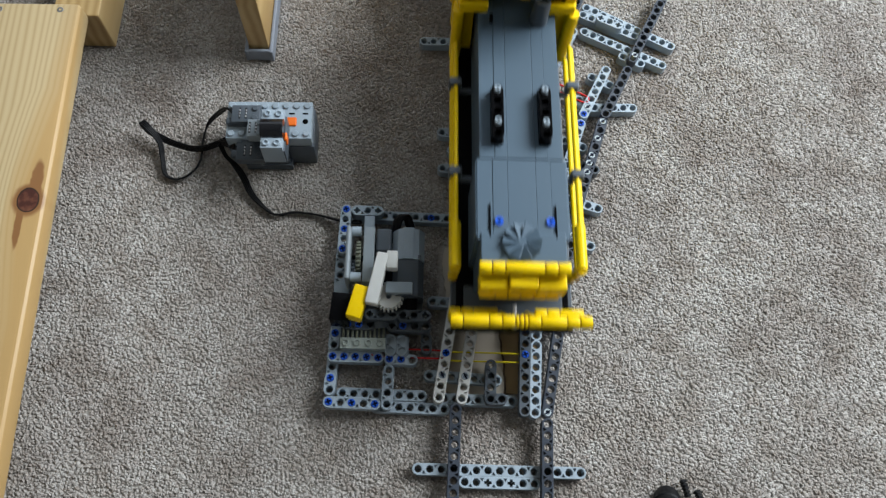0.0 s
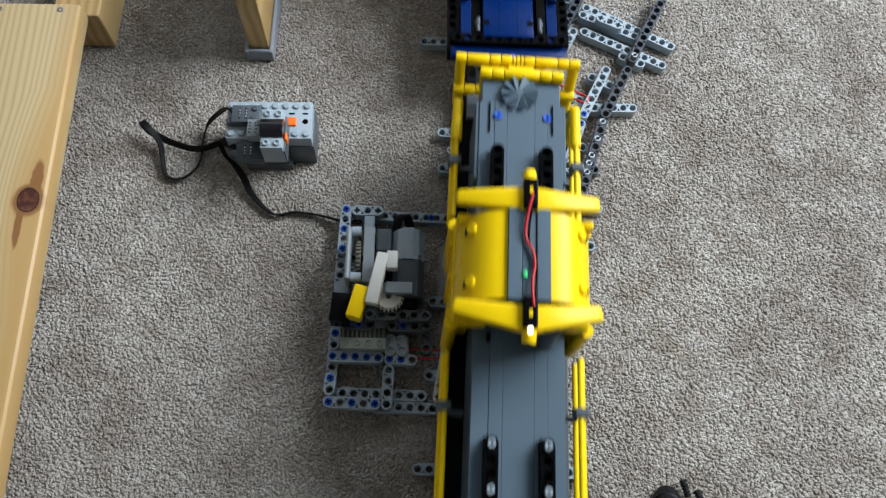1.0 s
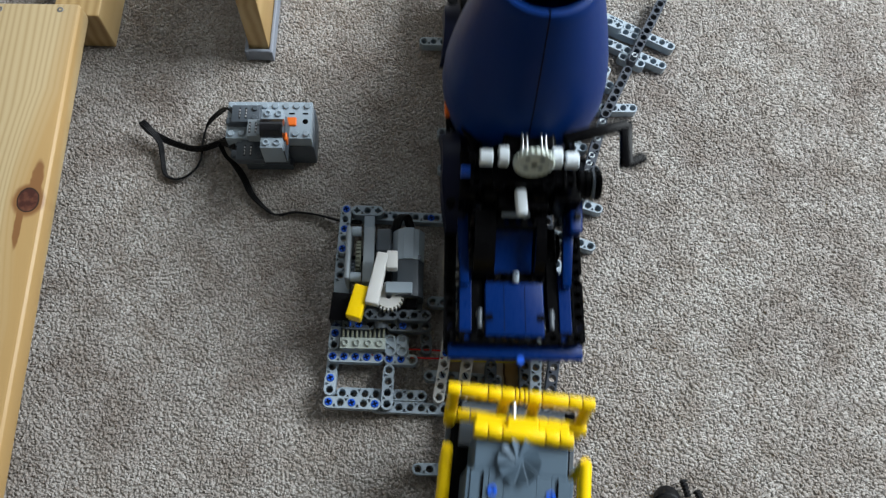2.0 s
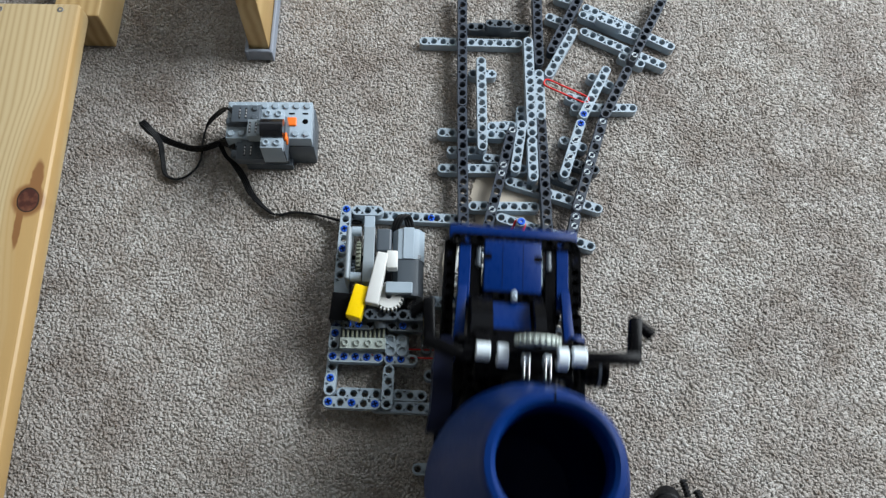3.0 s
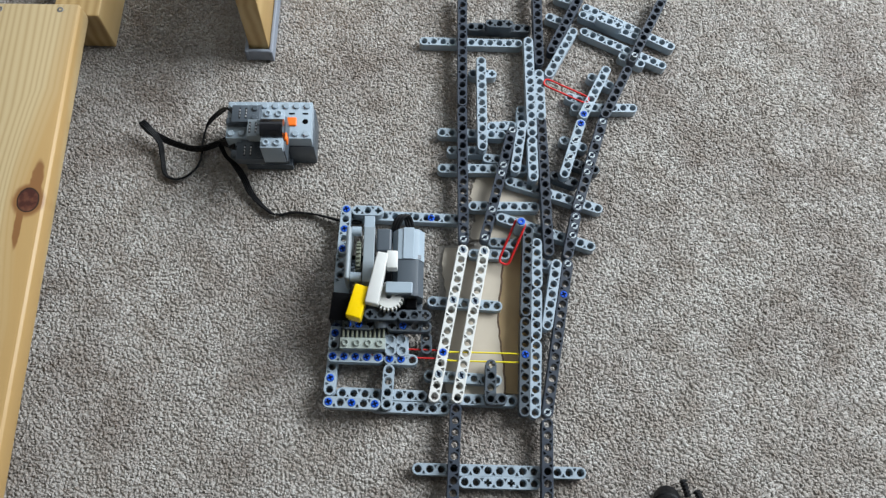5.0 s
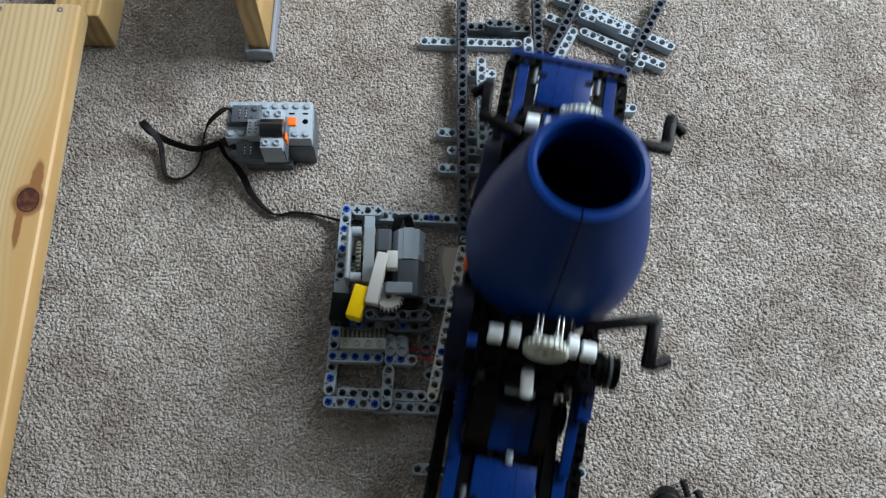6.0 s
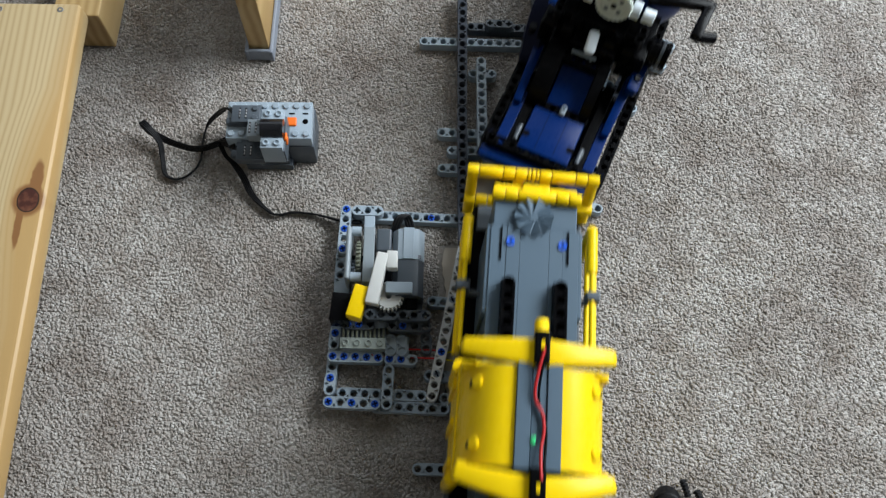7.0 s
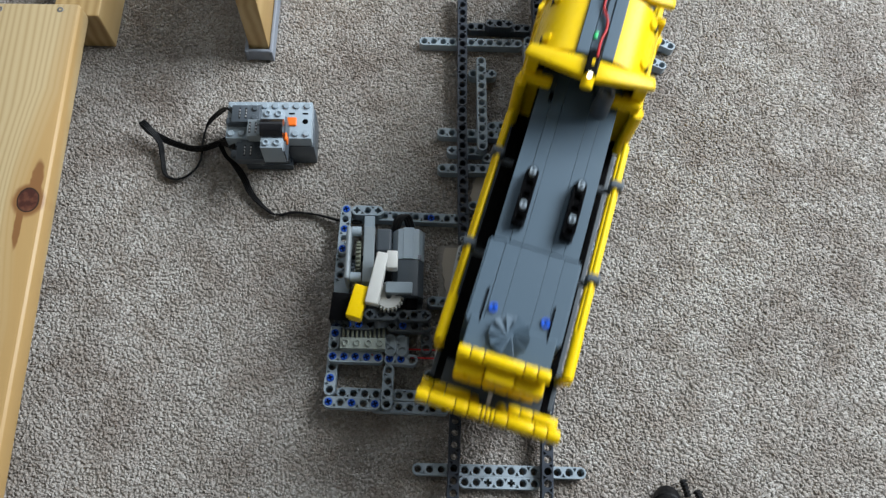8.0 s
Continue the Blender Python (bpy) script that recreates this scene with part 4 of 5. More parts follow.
def hood_beam(parent, x, y, z, n, pins):
    box_part("grille_base", parent, BLACK, x, y + 4 * (n - 1), z + 1.0, 8.4, 8 * n + 1, 4.0, 1.4)
    ob = child("grille_beam", beam_mesh(n, BLACK), parent, at(x, y, z, 0, 0, 90), "black perforated beam on the hood")
    for i in pins:
        bm = bmesh.new()
        bm_lathe(bm, [(0.9, 1.2), (1.2, 2.0), (2.1, 2.0), (2.3, 1.6), (2.3, -4)], 14)
        child("pin", finish("pin", bm, LIGHT_GREY), ob, at(8 * i, 0, 8.0))


def build_loco():
    lo = empty("yellow_locomotive")
    tagged(lo, "yellow and dark grey toy brick diesel locomotive with wide yellow cab", "toy locomotive")
    # under frame, deck, wheels
    box_part("deck", lo, BLACK, 0, -12, 56, 76, 400, 8, 0.6, "black deck")
    for s in (-1, 1):
        box_part("side_sill", lo, DARK_GREY, s * 38, -12, 50, 6, 380, 14, 0.6)
        box_part("fuel_tank", lo, BLACK, s * 20, 2, 38, 24, 90, 26, 1.5)
    for yb in (-130, 112):
        box_part("bogie_frame", lo, BLACK, 0, yb, 42, 48, 76, 14, 1.0)
        for d in (-26, 0, 26):
            wheelset(lo, yb + d, 32)
    # end platforms with coupler
    for s, ye in ((-1, -210), (1, 186)):
        box_part("end_platform", lo, DARK_GREY, 0, ye - s * 8, 60, 66, 26, 7, 0.6, "dark grey end platform")
        box_part("end_sill", lo, BLACK, 0, ye - s * 1, 54, 82, 18, 6, 0.6, "black end sill")
        rod_part("coupler", lo, STEEL, (0, ye - 6 * s, 70), (0, ye + 9 * s, 67), 1.4, "steel coupling rod")
    # hoods
    hood(lo, -176, -121, 28.5, 60, 117)
    hood(lo, -120.8, 57.8, 26.8, 60, 117.6)
    hood(lo, 58, 146, 27.2, 60, 117.4)
    for s in (-1, 1):
        box_part("side_panel", lo, HOOD_GREY, s * 28.3, -148, 88, 2.6, 52, 56, 0.5)
        box_part("side_panel", lo, HOOD_GREY, s * 28.3, 118, 88, 2.6, 56, 56, 0.5)
        box_part("hood_slot", lo, BLACK, s * 20.6, -164, 117.2, 1.0, 22, 0.8, 0.1)
        box_part("hood_slot", lo, BLACK, s * 20.6, 134, 117.6, 1.0, 22, 0.8, 0.1)
    box_part("hood_nose", lo, HOOD_GREY, 0, 156, 88, 52, 20, 57, 0.8)
    box_part("hood_nose", lo, HOOD_GREY, 0, -183, 89, 53, 22, 57, 0.8)
    fan(lo, -179, 117.6)
    fan(lo, 152, 117)
    for x in (-15, 17):
        for y in (-164.5, 135.5):
            child("blue_pin", pin_mesh(), lo, at(x, y, 118.2), "blue axle pin")
    for x in (-15.5, 15.5):
        hood_beam(lo, x, -107, 118.4, 5, (1, 4))
        hood_beam(lo, x, 66, 118.4, 6, ())
    box_part("small_fitting", lo, BLACK, -18, -14, 119.5, 2.4, 6, 4, 0.4)
    bm = bmesh.new()
    bm_lathe(bm, [(0.1, 20), (3.0, 20), (3.2, 22), (5.2, 22), (5.6, 20), (6.4, 0)], 20)
    part("exhaust_pipe", bm, DARK_GREY, lo, "dark grey round exhaust pipe", at(15, -13, 117.5))
    # bumpers over the hood ends
    for s, y in ((-1, -195.7), (1, 166.5)):
        bar_of(lo, "hood_bumper", y, 118.5, [-28, -20, -12, 12, 20, 28], 4.0)
        for a, b in ((-27, -9), (-9, 9), (9, 27)):
            box_part("bumper_block", lo, YELLOW, (a + b) / 2, y + s * 5, 105 + (3 if a == -9 else 0), b - a - 0.3, 11, 14, 1.0)
        bar_of(lo, "hood_bumper", y + s * 8, 96, [-26, -16, -8, 0, 8, 16, 24], 3.8)
    # end rails
    for s, y in ((-1, -223), (1, 191.8)):
        bar_of(lo, "end_rail", y, 98, [-44, -36, -20, -12, -4, -1.5, 1.5, 4, 12, 28, 36, 44], 4.0)
        bar_of(lo, "end_rail", y - s * 11, 76, [-44, -36, -28, -12], 3.8)
        bar_of(lo, "end_rail", y - s * 11, 76, [12, 20, 28, 44], 3.8)
        for x in (-40, 40):
            rod_part("end_post", lo, YELLOW, (x, y - s * 0.5, 98), (x, y - s * 13, 62), 3.8)
        for x in (-9, 9):
            rod_part("end_post", lo, YELLOW, (x, y - s * 0.5, 96), (x, y - s * 13, 64), 3.6)
    # side hand rails
    for s in (-1, 1):
        for y0, y1, ends in ((-187, -12, -1), (66, 158, 1)):
            for dx, dz in ((0, 0), (1.8, -3.2), (0, -16), (1.8, -19)):
                rod_part("hand_rail", lo, YELLOW, (s * (40.5 + dx), y0 + 6, 96 + dz), (s * (40.5 + dx), y1 - 6, 96 + dz), 1.7)
            ya = y0 if ends < 0 else y1
            rod_part("rail_end", lo, YELLOW, (s * 40.5, ya, 95), (s * 40.5, ya - ends * 30, 95), 3.6)
            rod_part("rail_end", lo, YELLOW, (s * 40.5, ya, 95), (s * 40.5, ya - ends * 6, 60), 3.4)
            for yc in ((-51, -120) if ends < 0 else (112,)):
                box_part("rail_clip", lo, DARK_GREY, s * 41, yc, 94, 9, 6, 10, 1.2, "dark grey clip round the hand rail")
                box_part("clip_arm", lo, DARK_GREY, s * 34, yc - 3, 90, 10, 3.4, 3.4, 0.6)
    # cab
    yc, hl = 24.5, 29.0
    for s in (-1, 1):
        box_part("cab_side", lo, YELLOW, s * 39, yc, 92, 4, 2 * hl, 64, 1.0)
        for dy in (-22, 0, 22):
            box_part("side_frame", lo, YELLOW, s * 41.5, yc + dy, 88, 3, 5, 50, 0.6)
        bm = bmesh.new()
        prof = [(12, 156), (17, 155.6), (23, 153.6), (29, 149.5), (34, 143.5), (37.6, 136), (39.6, 127), (40, 117)]
        inner = [(x - 2.4, z - 2.4) for x, z in prof]
        loop = [(s * x, z) for x, z in prof] + [(s * max(12, x), z) for x, z in reversed(inner)]
        ra = [bm.verts.new((x * MM, (yc - hl + 3) * MM, z * MM)) for x, z in loop]
        rb = [bm.verts.new((x * MM, (yc + hl - 3) * MM, z * MM)) for x, z in loop]
        k = len(loop)
        for i in range(k):
            bm.faces.new((ra[i], ra[(i + 1) % k], rb[(i + 1) % k], rb[i]))
        h = k // 2
        for i in range(h - 1):
            for r in (ra, rb):
                bm.faces.new((r[i], r[i + 1], r[k - 2 - i], r[k - 1 - i]))
        part("cab_roof_panel", bm, YELLOW, lo, "glossy curved yellow roof panel", smooth=50)
        for dy in (-15.5, 16.5):
            bm = bmesh.new()
            bm_lathe(bm, [(0.1, 2.2), (2.6, 2.2), (3.2, 1.6), (3.4, 0), (3.4, -4)], 16, pose(0, 0, 0, 0, 38 * s))
            part("roof_knob", bm, YELLOW, lo, "", at(s * 31, yc + dy, 147))
        for e in (-1, 1):
            box_part("cab_end", lo, YELLOW, s * 33, yc + e * (hl - 8), 91, 10, 4, 54, 0.8)
            box_part("cab_front", lo, YELLOW, s * 36, yc + e * (hl - 3), 128, 8, 5, 30, 1.2, "yellow cab pillar")
            box_part("cab_brow", lo, YELLOW, s * 30, yc + e * (hl + 1), 122, 20, 6, 9, 1.6)
            box_part("cab_window", lo, GLASS_BLACK, s * 18, yc + e * (hl - 13), 131, 35, 3, 30, 0.5, "dark cab window")
            rod_part("cab_corner", lo, YELLOW, (s * 40, yc + e * (hl + 2), 66), (s * 40, yc + e * (hl + 2), 118), 4.2)
            # roof edge wings
            bm = bmesh.new()
            bm_box(bm, 0, 0, 0, 42, 15.5, 5.5, 2.4, segs=3)
            for v in bm.verts:
                out = max(0.0, s * v.co.x / MM + 4) / 25
                v.co.y *= 1 - 0.5 * out * out
                v.co.z -= 0.0034 * out * out
            part("roof_wing", bm, YELLOW, lo, "", at(s * 21.5, yc + e * (hl + 5.0), 155, 0, 6 * s, (11 if e < 0 else 3) * s))
    for x in (-8, 0, 8):
        box_part("roof_tile", lo, HOOD_GREY, x, yc, 155.5 - (1.2 if x == 0 else 0), 7.7, 2 * hl - 4, 6, 0.4)
    for e in (-1, 1):
        box_part("lamp_holder", lo, BLACK, 0, yc + e * 35, 159, 8, 18, 9, 1.0, "black lamp holder")
        box_part("lamp_mark", lo, YELLOW, 0, yc + e * 36, 163.8, 2.0, 3.6, 0.5, 0.1)
        rod_part("lamp_tip", lo, YELLOW, (0, yc + e * 42, 159), (0, yc + e * 50, 156), 4.0)
    rod_part("front_lamp", lo, LAMP_ON, (0, yc - 45, 162.0), (0, yc - 45, 163.0), 1.6, "lit white lamp")
    rod_part("green_lamp", lo, LAMP_GREEN, (-2.6, yc - 14, 158.5), (-2.6, yc - 11, 159.2), 1.3, "small green lamp")
    tube_part("lamp_wire", lo, RED_WIRE, [(1, yc + 34, 164), (-2, yc + 22, 163), (-3.5, yc + 8, 160), (1.5, yc + 2, 160), (3, yc - 8, 160), (0.5, yc - 18, 161), (1.5, yc - 32, 164)], 0.9, "red wire")
    tube_part("lamp_wire", lo, BLACK, [(2, yc + 33, 163), (-0.5, yc + 20, 161), (-1, yc + 6, 159), (3, yc - 2, 159), (4.5, yc - 12, 159), (2, yc - 32, 163)], 0.7, "black wire")
    return lo


# ---------------------------------------------------------------- ladle wagon (local: loco side towards -y)


def gear_disc(parent, y, z, tilt, mat):
    """A thin gear wheel with a raised rim, small holes in its web and a dark cross hole."""
    bm = bmesh.new()
    bm_lathe(bm, [(2.0, 2.2), (3.8, 2.2), (3.8, 1.2), (9.0, 1.2), (9.2, 2.0), (12.2, 2.0), (12.2, -2.0), (2.0, -2.0)], 32)
    gear = part("gear", bm, mat, parent, "pale grey gear wheel", at(4.5, y, z, tilt))
    bm = bmesh.new()
    bm_box(bm, 0, 0, 0, 1.3, 1.4, 3.6, 0.2, None, 1)
    tooth = finish("tooth", bm, mat)
    for i in range(24):
        child("tooth", tooth, gear, pose(0, 0, 0, 0, 0, 15 * i) @ at(0, 12.4, 0))
    for i in range(4):
        a = math.radians(45 + 90 * i)
        rod_part("web_hole", gear, DARK_GREY, (6.4 * math.cos(a), 6.4 * math.sin(a), 0.6), (6.4 * math.cos(a), 6.4 * math.sin(a), 1.3), 1.7)
    rod_part("axle_end", gear, BLACK, (0, 0, -3), (0, 0, 2.3), 2.2)


def crank(parent, s, y, z, reach, swing, drop, x0=27):
    """A cranked black arm: out from the tower, bent towards the wagon's end, with a round knob on its tip."""
    ex, ey = s * (x0 + reach), swing
    bm = bmesh.new()
    turn = math.degrees(math.atan2(swing, s * reach))
    bm_box(bm, s * x0 + (ex - s * x0) / 2, ey / 2, 0, math.hypot(reach, swing) + 5, 7.4, 7.4, 1.6, pose(0, 0, 0, 0, 0, turn))
    bm_box(bm, ex, ey + drop / 2, -1, 7.4, abs(drop) + 7, 7.4, 1.6, pose(0, 0, 0, 0, 0, -4 * s))
    arm = part("crank_arm", bm, BLACK, parent, "black cranked arm", at(0, y, z))
    rod_part("crank_knob", arm, BLACK, (ex + s * 1, ey + drop, -2), (ex + s * 11, ey + drop - 6 * np.sign(drop), -5), 4.2, "", 16)


def curved_plate(parent, name, mat, x0, x1, rows, thick, label=""):
    """A plate bent along y: rows of (y, z) give its upper line."""
    bm = bmesh.new()
    rings = [[bm.verts.new((x * MM, y * MM, (z + d) * MM)) for x, d in ((x0, 0), (x1, 0), (x1, -thick), (x0, -thick))] for y, z in rows]
    for a, b in zip(rings, rings[1:]):
        for i in range(4):
            bm.faces.new((a[i], a[(i + 1) % 4], b[(i + 1) % 4], b[i]))
    bm.faces.new(rings[0])
    bm.faces.new(list(reversed(rings[-1])))
    bmesh.ops.bevel(bm, geom=[e for e in bm.edges if len(e.link_faces) == 2 and e.calc_face_angle() > 1.0], offset=0.4 * MM, segments=1, affect="EDGES")
    return part(name, bm, mat, parent, label, None, 40)


def wagon_end(wg, e):
    """One end of the wagon, towards e along y: end beam, deck, drive tower."""
    bm = bmesh.new()
    bm_box(bm, 0, 0, 0, 90, 9.5, 8, 1.5)
    part("end_beam", bm, BLUE, wg, "dark blue end beam", at(0, e * 175, 54))
    beam(wg, "end_cross_beam", -40, e * 167, 56, 0, 11, BLACK)
    for s in (-1, 1):
        for k in range(2):
            beam(wg, "side_frame", s * 43.5, e * (6 + 120 * k), 48, 90 * e, 15 if k == 0 else 6, BLACK)
        box_part("side_sill", wg, BLACK, s * 43.5, e * 88, 43, 7.4, 168, 9, 0.8)
        box_part("inner_beam", wg, BLACK, s * 25.5, e * 128, 56, 7.6, 84, 9, 0.5)
        pin(wg, s * 43.5, e * 158, 56, BLACK)
        # low rods and steel bits beside the deck panel
        rod_part("side_axle", wg, DARK_GREY, (s * 24, e * 160, 62), (s * 24, e * 148, 62), 1.9)
        rod_part("axle_bush", wg, MID_GREY, (s * 23.0, e * 152, 60), (s * 26.0, e * 150, 60), 1.8)
    # blue strips: long and straight, then a blade that leans outwards
    for s in (-1, 1):
        box_part("blue_strip", wg, BLUE, s * 33.5, e * 144, 58, 8.2, 48, 7.6, 0.5, "dark blue strip")
        bm = bmesh.new()
        bm_box(bm, 0, 0, 0, 7.4, 52, 6, 0.6)
        for v in bm.verts:
            if e * v.co.y > 0:
                v.co.x *= 0.8
        part("blue_blade", bm, BLUE, wg, "dark blue leaning blade", at(s * 35.5, e * 106, 68, -9 * e, 0, 2.5 * s * e))
    bm = bmesh.new()
    bm_box(bm, 0, 0, 0, 39.5, 37, 6.5, 1.4, None, 3)
    pn = part("deck_panel", bm, BLUE, wg, "smooth dark blue deck panel", at(-1, e * 148, 62))
    for x in (-16.8, 16.8):
        rod_part("panel_hole", pn, BLACK, (x, e * 6, 1), (x, e * 6, 3.6), 2.5)
        box_part("panel_notch", pn, BLACK, x * 1.1, e * 6, 3.2, 3.0, 4.4, 0.6, 0.1)
    box_part("panel_joint", pn, SLOT_SHADE_JOINT, -7, 0, 3.2, 0.35, 32, 0.3, 0)
    box_part("panel_joint", pn, SLOT_SHADE_JOINT, 7, 0, 3.2, 0.35, 32, 0.3, 0)
    beam(wg, "deck_cross_beam", -16, e * 126, 57, 0, 5, BLACK)
    rod_part("axle_end", wg, LIGHT_GREY, (0, e * 129, 66), (0, e * 123, 67.5), 2.3, "light grey axle stub")
    rod_part("axle_hole", wg, BLACK, (0, e * 127, 67.4), (0, e * 125, 69.2), 1.1)
    # hollow blue slope between two black curved plates
    slope = [(e * y, z) for y, z in ((123, 64), (115, 66), (106, 70), (98, 77), (90, 86))]
    curved_plate(wg, "deck_slope", BLUE, -14, 11, slope, 5, "dark blue curved slope")
    for x0, x1 in ((-29, -15), (12, 19)):
        curved_plate(wg, "black_fender", BLACK, x0, x1, [(e * y, z) for y, z in ((127, 62), (124, 70), (118, 77), (109, 83), (98, 87), (86, 88))], 7, "glossy black curved fender")
    box_part("slope_bar", wg, LIGHT_GREY, -2, e * 89, 87, 19, 4, 4, 0.6, "light grey bar")
    beam(wg, "cross_bar", -24, e * 94, 80, 0, 6, BLACK)
    box_part("bogie_frame", wg, BLACK, 0, e * 110, 40, 48, 60, 12, 1.0)
    for d in (-20, 20):
        wheelset(wg, e * 110 + d, 32)
    # drive tower
    # the far tower stands a little higher
    y, up = (72, 8) if e > 0 else (-66, 0)
    box_part("gear_box", wg, BLACK, 0, y, 94 + up / 2, 58, 24, 34 + up, 1.2)
    box_part("gear_box", wg, BLACK, 2, y + e * 12, 84, 34, 22, 26, 1.2)
    for x in (-30, -16, 16, 30):
        beam(wg, "tower_beam", x, y - 12, 104, 90, 4, BLACK)
        ob = beam(wg, "tower_beam", x, y + e * 16, 70, 0, 4, BLACK)
        ob.matrix_basis = at(x, y + e * 14, 74, 0, -90, 0)
    for s in (-1, 1):
        box_part("tower_side", wg, BLACK, s * 35, y, 76, 10, 36, 46, 1.0)
    gear_disc(wg, y + e * 5, 127 + 1.6 * up, -82 * e, OLD_PALE)
    for x, r, w in ((-25, 5.0, 8.5), (-14, 6.2, 6.5), (20, 6.2, 6.5), (29.5, 5.0, 8.5)):
        bm = bmesh.new()
        bm_lathe(bm, [(1.5, -w / 2), (r - 0.6, -w / 2), (r, 0.6 - w / 2), (r, w / 2 - 0.6), (r - 0.6, w / 2), (1.5, w / 2)], 18, pose(0, 0, 0, 0, 90))
        part("axle_bush", bm, PALE_GREY, wg, "pale grey axle bush", at(x, y + (0 if abs(x) > 22 else -e * 1.5), 122 + up))
    rod_part("tilt_axle", wg, BLACK, (-36, y, 122 + up), (38, y, 122 + up), 2.3)
    for x in (-1, 11):
        for d in (-1.4, 1.4):
            box_part("steel_fork", wg, STEEL, x + d, y - e * 9, 126 + up, 1.2, 11, 5, 0.4, "bright steel fork")
        box_part("fork_root", wg, PALE_GREY, x, y - e * 4, 124 + up, 5, 5, 6, 0.8)
    rod_part("stub_pin", wg, BLUE_PIN, (-40, y + e * 3, 108), (-33, y + e * 3, 108), 3.6, "blue stub pin")
    if e < 0:
        bm = bmesh.new()
        bm_box(bm, 0, 0, 0, 8, 17, 6, 2.6, segs=3)
        part("lever", bm, PALE_GREY, wg, "pale grey lever", at(0, y + e * 20, 100, -25 * e, 0, -8 * e))
    # ribbed drive drum beside the tower
    side = rod_part("side_drum", wg, BLACK, (38, y + e * 2, 92), (54, y + e * 2, 92), 10, "black ribbed drive drum", 20)
    for k in range(4):
        bm = bmesh.new()
        bm_lathe(bm, [(9.6, -1.2), (11.2, -0.9), (11.2, 0.9), (9.6, 1.2)], 20, pose(0, 0, 0, 0, 90))
        part("rib", bm, DARK_GREY if k == 2 else BLACK, side, "", at(40 + 4.2 * k, y + e * 2, 92))
    # blue bracket towards the deck
    bm = bmesh.new()
    bm_box(bm, 0, 0, 0, 9, 24, 14, 1.6, None, 3)
    for v in bm.verts:
        if e * v.co.y > 0:
            v.co.z *= 0.55
    bk = part("blue_bracket", bm, BLUE, wg, "dark blue bracket", at(39, e * 86, 78, 0, 10, 0))
    box_part("bracket_hole", bk, BLACK, 0, e * 2, 6.0, 4, 4, 2.6, 0.2)


def side_shield(wg, y, e):
    """Hooked navy fairing beside the drum, open in the middle."""
    bm = bmesh.new()
    line = [(0, 30, 84), (1.5, 18, 92), (2.0, 4, 94), (1.5, -10, 90), (3, -22, 80), (6, -34, 66)]
    rings = [[bm.verts.new(((-45 + x + w) * MM, (y - e * yy) * MM, (z + d) * MM)) for w, d in ((-9, -9), (-8, 1), (4, 4), (9, -3), (4, -14))] for x, yy, z in line]
    for a, b in zip(rings, rings[1:]):
        for i in range(5):
            bm.faces.new((a[i], a[(i + 1) % 5], b[(i + 1) % 5], b[i]))
    bm.faces.new(rings[0])
    bm.faces.new(list(reversed(rings[-1])))
    ob = part("side_shield", bm, NAVY, wg, "navy curved side fairing", None, 50)
    rod_part("shield_hole", ob, BLACK, (-45, y + e * 22, 78), (-45, y + e * 22, 86), 3.0)
    box_part("link_beam", wg, BLACK, -36, y - e * 26, 104, 7.6, 44, 7.6, 0.8, "", pose(0, 0, 0, -14 * e, 0, -24 * e))


def build_wagon():
    wg = empty("ladle_wagon")
    tagged(wg, "blue and black toy brick ladle wagon with a big blue drum", "toy wagon")
    box_part("main_girder", wg, BLACK, 0, 0, 42, 40, 300, 12, 1.0)
    for e in (-1, 1):
        wagon_end(wg, e)
    side_shield(wg, -58, -1)
    side_shield(wg, 62, 1)
    crank(wg, 1, -52, 124, 38, 12, -27)
    crank(wg, 1, 72, 126, 36, 2, 22)
    crank(wg, -1, 72, 114, 24, 8, 24, 32)
    box_part("orange_stub", wg, ORANGE, -48, -14, 96, 5, 13, 6, 1.2, "orange side piece")
    # plain blue pin added in place of the blue light spot at the coupler
    rod_part("coupling_pin", wg, BLUE_PIN, (3, -181, 56), (3, -181, 60), 2.6, "bright blue pin standing in for a blue glow at the coupling")
    # drum: thin egg-shaped shell, open on top, with a rolled lip and two seams
    bm = bmesh.new()
    outer = [(10, 58), (30, 60), (41, 66), (49, 77), (53.5, 92), (55, 108), (54, 124), (50.5, 143), (45, 165), (39, 186), (35, 199), (33.2, 205), (32.2, 209.5), (31, 211.5)]
    inner = [(28.4, 212), (26.4, 210.5), (25.6, 206), (25.6, 196), (28, 190), (42, 160), (50, 124), (51.5, 108), (50, 92), (45, 78), (34, 66), (0.2, 62)]
    bm_lathe(bm, [(0.2, 57)] + outer + inner, 64)
    drum = part("drum", bm, BLUE_DRUM, wg, "glossy dark blue ladle drum open on top", at(3, -1, 0, -1.5, -0.5), smooth=40)
    for s in (1, -1):
        bm = bmesh.new()
        ring = [(r + 0.14, z) for r, z in outer + inner[:4]]
        for (r1, z1), (r2, z2) in zip(ring, ring[1:]):
            p = [bm.verts.new((x * MM, s * r * MM, (z + (0.14 if r < 33 else 0)) * MM)) for x, r, z in ((-0.4, r1, z1), (0.4, r1, z1), (0.4, r2, z2), (-0.4, r2, z2))]
            bm.faces.new(p)
        part("drum_seam", bm, BLACK, drum, "fine dark seam")
        box_part("trunnion", wg, BLACK, 3, s * 54, 112, 34, 14, 26, 3.0, "black drum trunnion")
    return wg


def glow(name, colour, strength):
    m, n, l, b = material(name, 0.3)
    b.inputs["Base Color"].default_value = (*colour, 1)
    b.inputs["Emission Color"].default_value = (*colour, 1)
    b.inputs["Emission Strength"].default_value = strength
    return m


